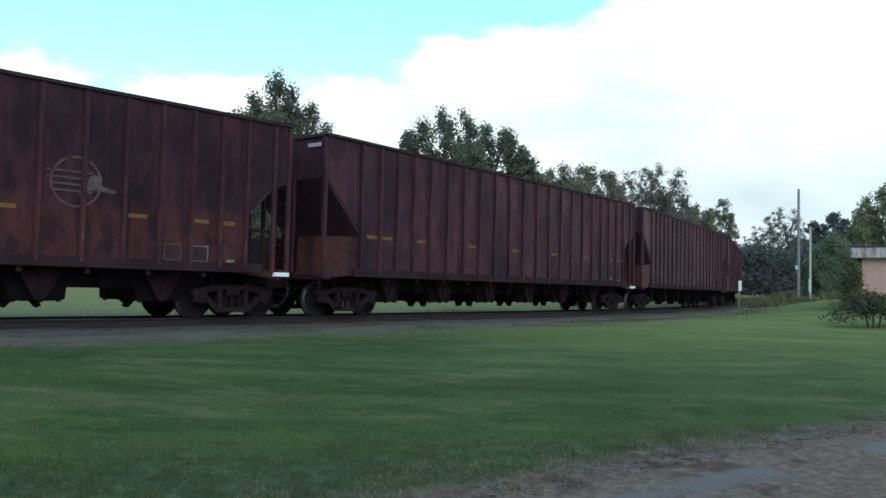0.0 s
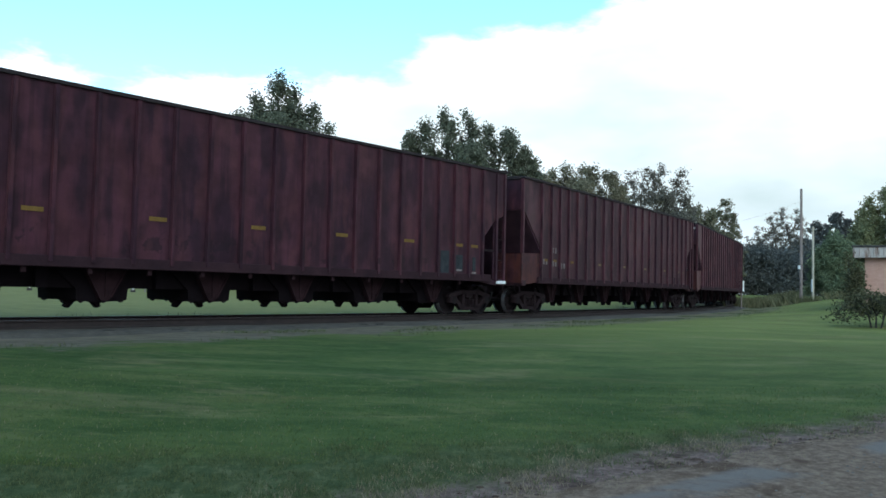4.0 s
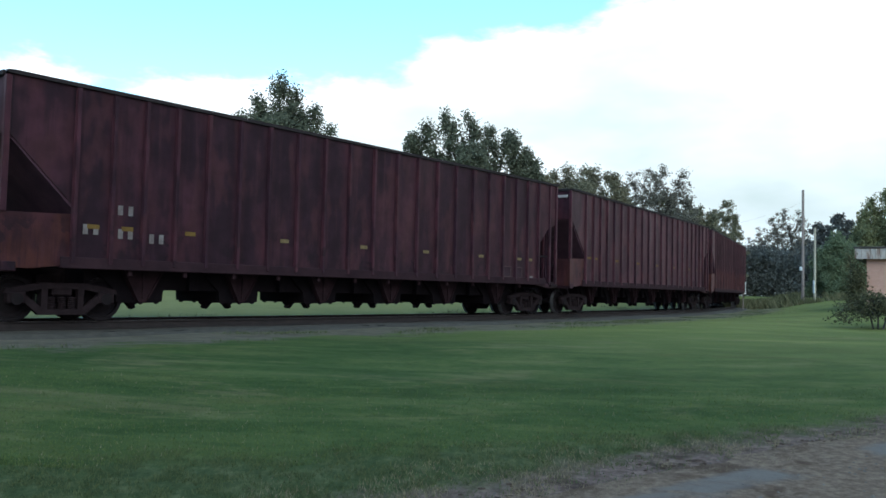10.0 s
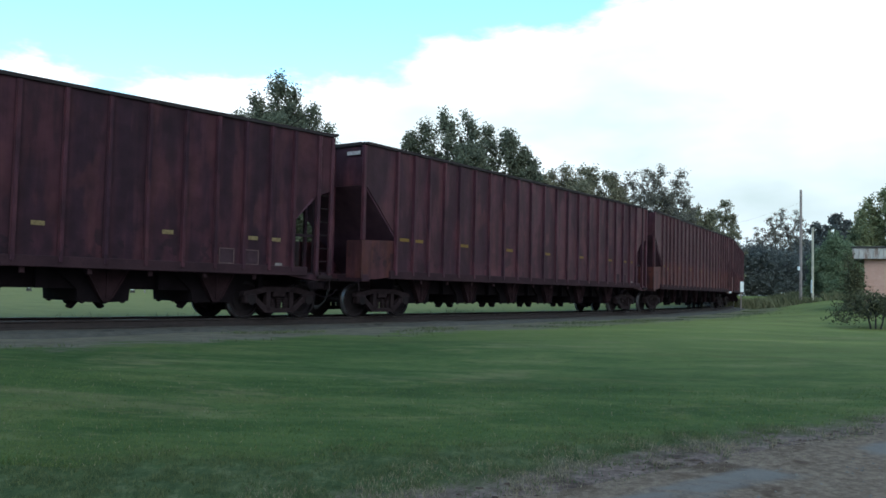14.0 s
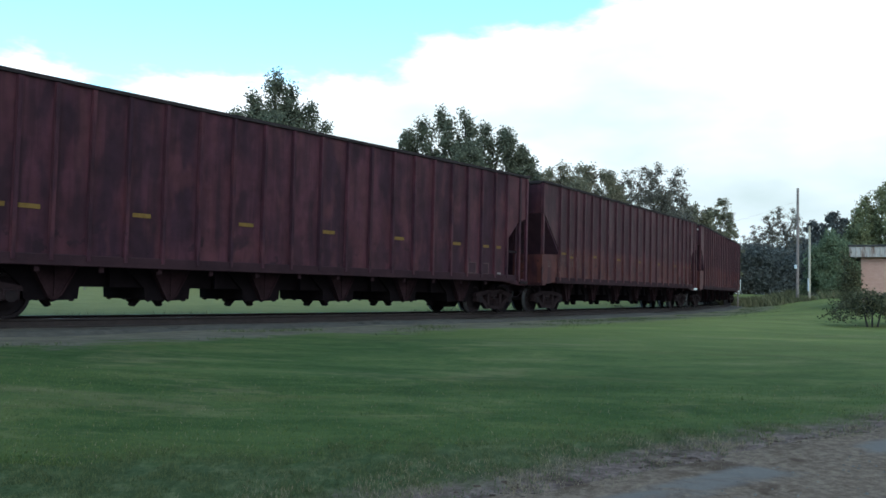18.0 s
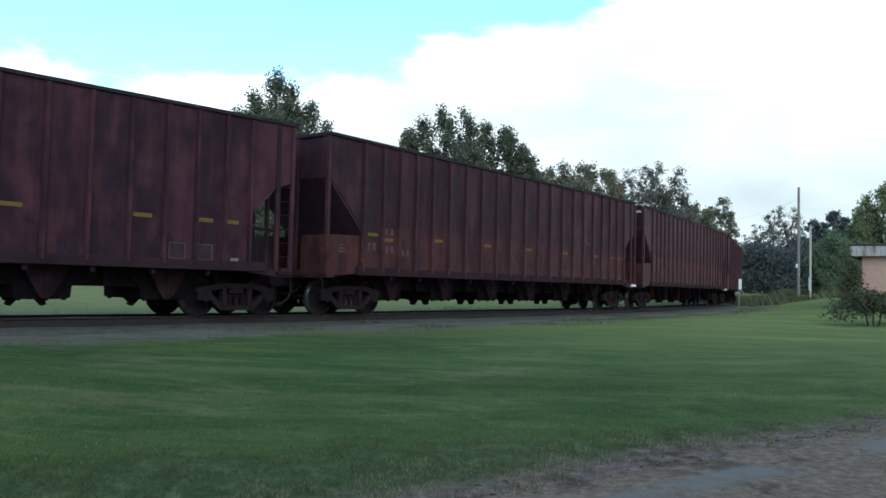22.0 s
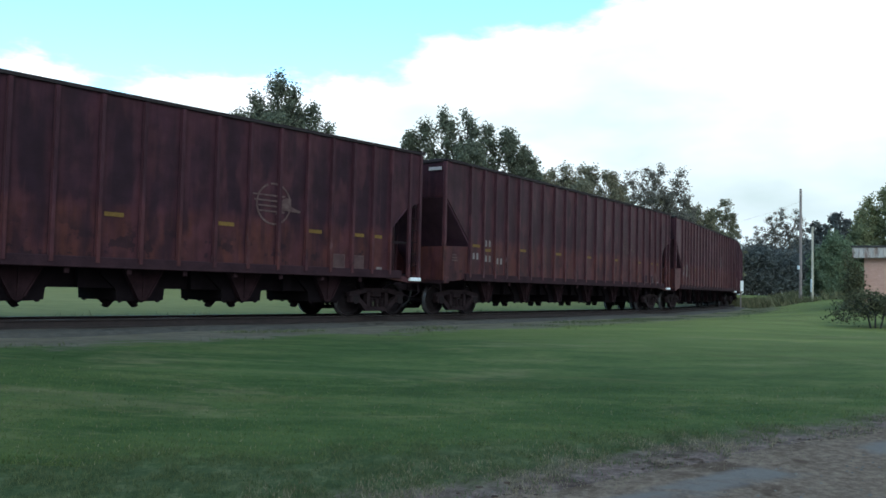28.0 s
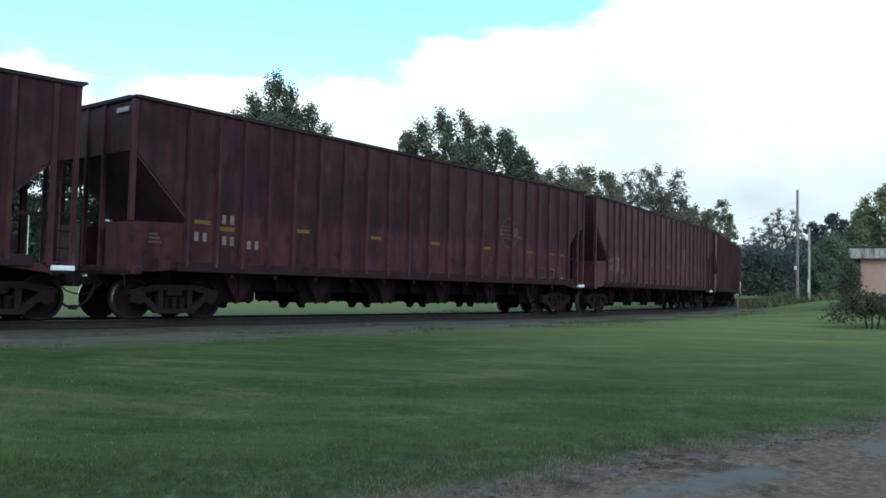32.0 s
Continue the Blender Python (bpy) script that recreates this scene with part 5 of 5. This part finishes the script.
def brick_building():
    x0, y0 = 22.65, 44.0
    M_BRICK = speckled("pinkish_brick", (0.4559, 0.252, 0.2111), (0.5529, 0.335, 0.2854), 5.0, 0.9)
    M_MORTAR = speckled("mortar", (0.4365, 0.252, 0.2131), (0.5238, 0.322, 0.2758), 8.0, 0.95)
    mm = Mat("white_corrugated_metal", 0.6, 0.0, 0.2)
    drip = mm.noise(mm.coords(scale=(1, 1, 0.12)), 3.0, 6.0, 0.7)
    c = mm.ramp(mm.noise(mm.coords(), 2.0, 5.0), [(0.3, (0.33, 0.29, 0.285)), (0.7, (0.50, 0.45, 0.44))])
    mm.colour(mm.mix(mm.span(drip, 0.46, 0.60, 0.0, 0.85), c, (0.16, 0.080, 0.058)))
    M_METAL = mm.m
    M_ROOF = speckled("dark_roof_edge", (0.03, 0.028, 0.03), (0.07, 0.06, 0.06), 3.0)
    gz = ground_z(x0 + 4, y0) - 0.2
    t = thing("brick_building", "low pinkish brick building with white metal fascia", "building", pose(x0, y0, gz, 0, 0, -31))
    H = 2.95
    part("wall", box(bmesh.new(), 0, 11, 0.012, 8, 0, H), M_MORTAR, t)
    part("fascia", box(bmesh.new(), -0.55, 11.4, -0.35, -0.30, H, H + 0.56), M_METAL, t)
    me = bpy.data.meshes.new("fascia_rib")
    bm = prism(bmesh.new(), [(-0.035, 0.0), (-0.018, -0.035), (0.018, -0.035), (0.035, 0.0)], "z", H + 0.02, H + 0.54)
    tidy(bm).to_mesh(me)
    bm.free()
    for i in range(52):
        part("fascia_rib", me, M_METAL, t, at=pose(-0.45 + i * 0.23, -0.35, 0))
    part("soffit", box(bmesh.new(), -0.55, 11.4, -0.3, 8.2, H + 0.0, H + 0.06), M_ROOF, t)
    part("roof", box(bmesh.new(), -0.62, 11.5, -0.42, 8.4, H + 0.56, H + 0.66, 0.02), M_ROOF, t)
    brick = bpy.data.meshes.new("brick")
    bm = box(bmesh.new(), 0.0, 0.40, 0.0, 0.08, 0.0, 0.19, 0.008)
    bm.to_mesh(brick)
    bm.free()
    for r in range(15):
        for c in range(18):
            x = c * 0.415 + (0.2 if r % 2 else 0.0)
            part("brick", brick, M_BRICK, t, at=pose(x, random.uniform(-0.004, 0.004), 0.03 + r * 0.205))


brick_building()


def corner_vine(x, y):
    """Tall rank growth that climbs the building's corner."""
    t = thing("corner_shrub", "dull green climbing shrub at the building's corner", "shrub", pose(x, y, ground_z(x, y)))
    rng = random.Random(31)
    bm, cs = bmesh.new(), []
    for i in range(12):
        p0 = Vector((rng.uniform(-0.25, 0.25), rng.uniform(-0.2, 0.2), -0.1))
        p1 = p0 + Vector((rng.uniform(-0.15, 0.3), rng.uniform(-0.1, 0.2), rng.uniform(1.4, 3.7)))
        tube(bm, p0, p1, 0.03, 0.008, 5)
        for u in (0.2, 0.4, 0.6, 0.8, 1.0):
            q = p0.lerp(p1, u)
            cs.append((q.x, q.y, q.z, rng.uniform(0.2, 0.35)))
    part("woody_base", bm, M_BARK, t)
    part("foliage", leaf_cloud("foliage", cs, 0.6, 3600, 0.14, M_LEAF_F, 1.0, 31), None, t)


corner_vine(21.75, 43.4)


# ---------------------------------------------------------------- grass and weeds


def blades(name, count, place, height, width, material, seed, label, category):
    rng = np.random.default_rng(seed)
    vs = np.zeros((count, 3, 3))
    keep = 0
    for _ in range(count):
        p = place(rng)
        if p is None:
            continue
        x, y = p
        z = ground_z(x, y) - 0.005
        a, h = rng.uniform(0, 6.283), height * rng.uniform(0.5, 1.3)
        w = width * rng.uniform(0.7, 1.3)
        lx, ly = rng.normal(0, 0.45, 2) * h
        ca, sa = math.cos(a) * w / 2, math.sin(a) * w / 2
        vs[keep] = ((x - ca, y - sa, z), (x + ca, y + sa, z), (x + lx, y + ly, z + h))
        keep += 1
    me = bpy.data.meshes.new(name)
    me.from_pydata(vs[:keep].reshape(-1, 3).tolist(), [], np.arange(keep * 3).reshape(-1, 3).tolist())
    me.materials.append(material)
    tagged(new(name, me), label, category, kind="stuff")


def drive_off(x, y):
    return (x - 0.56) * 0.498 - (y - 6.51) * 0.867


def verge(x, y):
    return 0.248 * x - 0.867 * y + 6.59 + 0.6 * noise.noise((x * 1.1, y * 1.1, 3))


def lawn_spot(rng):
    y = 6.6 + 4.5 * rng.random() ** 1.8
    x = rng.uniform(-0.62, 0.62) * y
    if verge(x, y) > 0.1:
        return None
    return x, y


def verge_spot(rng):
    y = rng.uniform(5.2, 9.6)
    x = rng.uniform(-0.62, 0.62) * y
    if verge(x, y) < -0.3 * rng.random() or noise.noise((x * 4.1, y * 4.1, 8)) < rng.uniform(-0.35, 0.3):
        return None
    o = drive_off(x, y) + 0.35 * noise.noise((x * 1.6, y * 1.6, 7))
    if o > 0.25 or (o > -0.25 and rng.random() < 0.75):
        return None
    return x, y


def dry_spot(rng):
    y = rng.uniform(5.2, 9.6)
    x = rng.uniform(-0.62, 0.62) * y
    o = drive_off(x, y) + 0.4 * noise.noise((x * 1.6, y * 1.6, 7))
    if verge(x, y) < 0 or o > 0.55 or o < -0.9 * rng.random() or noise.noise((x * 2.1, y * 2.1, 2)) < -0.05 or (o > 0.2 and rng.random() < 0.7):
        return None
    return x, y


def weed_spot(rng):
    d = 70 + 20 * rng.random() ** 0.7
    b = rng.uniform(0.345, 0.53)
    if 0.435 < b < 0.465:
        return None
    if noise.noise((b * 40, d * 0.2, 1)) < -0.15:
        return None
    return b * d, d


def track_weed(rng):
    s = rng.uniform(-16, 70)
    off = 2.1 + abs(rng.normal(0, 1.3))
    if noise.noise((s * 0.3, off * 0.5, 4)) < 0.10:
        return None
    return on_track(s, off)


blades("lawn_grass", 45000, lawn_spot, 0.03, 0.009, M_LAWN, 3, "short mown green grass", "grass")
blades("verge_grass", 150000, verge_spot, 0.036, 0.008, M_BLADE, 7, "rank olive grass tufts along the driveway", "grass")
blades("dry_grass", 60000, dry_spot, 0.045, 0.007, M_DRY, 4, "dry trodden grass beside the driveway", "grass")
blades("field_weeds", 14000, weed_spot, 0.75, 0.13, M_WEED, 5, "tall weeds at the far lawn edge", "weeds")
blades("track_weeds", 22000, track_weed, 0.07, 0.02, M_BLADE, 6, "thin weeds along the ballast", "weeds")

# pale dead stalks scattered through the near lawn
blades("dead_stalks", 1800, lawn_spot, 0.035, 0.008, M_DRY, 8, "dead pale stalks in the lawn", "grass")


def far_weed(rng):
    s = rng.uniform(-30, 40)
    off = -2.2 - abs(rng.normal(0, 1.6))
    if noise.noise((s * 0.22, off * 0.3, 14)) < 0.18:
        return None
    return on_track(s, off)


blades("rough_weeds", 9000, far_weed, 0.17, 0.03, M_WEED, 15, "rough uncut weeds beyond the track", "weeds")


def pole_foot(rng):
    x, y = ((0.437 * 72, 72), (0.4515 * 70, 70))[int(rng.integers(0, 2))]
    a, r = rng.uniform(0, 6.283), abs(rng.normal(0, 0.45))
    return x + math.cos(a) * r, y + math.sin(a) * r


blades("pole_weeds", 500, pole_foot, 0.5, 0.06, M_WEED, 12, "uncut weeds round the foot of the poles", "weeds")


def clods():
    """Flat dark lumps of turf and earth scraped up along the drive's edge."""
    rng = random.Random(44)
    vs, fs = [], []
    for _ in range(300):
        s = rng.uniform(-1.5, 7.0)
        o = rng.gauss(0.28, 0.22)
        x, y = 0.56 + 0.867 * s + 0.498 * o, 6.51 + 0.498 * s - 0.867 * o
        if noise.noise((x * 1.3, y * 1.3, 11)) < 0.0:
            continue
        r, h = rng.uniform(0.006, 0.026), rng.uniform(0.004, 0.014)
        z, b, n = ground_z(x, y) + 0.004, len(vs), 8
        for ring, (k, up) in enumerate(((1.0, -0.01), (0.72, 0.7), (0.3, 1.0))):
            for i in range(n):
                a = 6.283 * i / n
                q = r * k * rng.uniform(0.65, 1.3)
                vs.append((x + math.cos(a) * q * 1.7, y + math.sin(a) * q * 0.8, z + h * up * rng.uniform(0.7, 1.2)))
        for ring in range(2):
            for i in range(n):
                j = (i + 1) % n
                c = b + ring * n
                fs.append((c + i, c + j, c + n + j, c + n + i))
        fs.append(tuple(b + 2 * n + i for i in range(n)))
    me = bpy.data.meshes.new("earth_clods")
    me.from_pydata(vs, [], fs)
    me.materials.append(speckled("clod_earth", (0.034, 0.024, 0.020), (0.120, 0.086, 0.074), 14.0, 0.95, 0.0, 0.8, 60.0, 0.05))
    tagged(new("earth_clods", me), "dark clods of turf along the driveway edge", "clods", kind="stuff")


clods()


def pebbles():
    rng = random.Random(21)
    vs, fs = [], []
    for _ in range(1500):
        y = rng.uniform(5.3, 13.0)
        x = rng.uniform(-0.2, 0.62) * y
        o = drive_off(x, y)
        if o < 0.05 or o > 3.5:
            continue
        r = rng.uniform(0.006, 0.02) * (1.6 if rng.random() < 0.05 else 1)
        z = ground_z(x, y) + (0.016 if o > 0.7 else 0.0)
        b = len(vs)
        a0 = rng.uniform(0, 6.28)
        for k in range(4):
            a = a0 + k * 1.57
            vs.append((x + math.cos(a) * r * rng.uniform(0.7, 1.3), y + math.sin(a) * r * rng.uniform(0.7, 1.3), z - 0.002))
        vs.append((x, y, z + r * rng.uniform(0.5, 0.9)))
        fs += [(b + k, b + (k + 1) % 4, b + 4) for k in range(4)]
    me = bpy.data.meshes.new("pebbles")
    me.from_pydata(vs, [], fs)
    me.materials.append(speckled("pebble_stone", (0.06, 0.052, 0.048), (0.19, 0.165, 0.15), 3.0, 0.9))
    tagged(new("pebbles", me), "loose pale pebbles on the driveway edge", "pebbles", kind="stuff")


pebbles()


def cable(a, b, sag):
    bm = bmesh.new()
    a, b = Vector(a), Vector(b)
    last = a
    for i in range(1, 25):
        u = i / 24
        p = a.lerp(b, u) - Vector((0, 0, sag * 4 * u * (1 - u)))
        tube(bm, last, p, 0.0045, seg=4)
        last = p
    me = bpy.data.meshes.new("overhead_cable")
    bm.to_mesh(me)
    bm.free()
    me.materials.append(M_WIRE)
    tagged(new("overhead_cable", me), "thin grey overhead cable strung from the pole", "cable")


PX, PY = 0.437 * 72, 72
cable((PX, PY, ground_z(PX, PY) + 8.9), (0.30 * 118, 118, 11.0), 0.6)

motions()
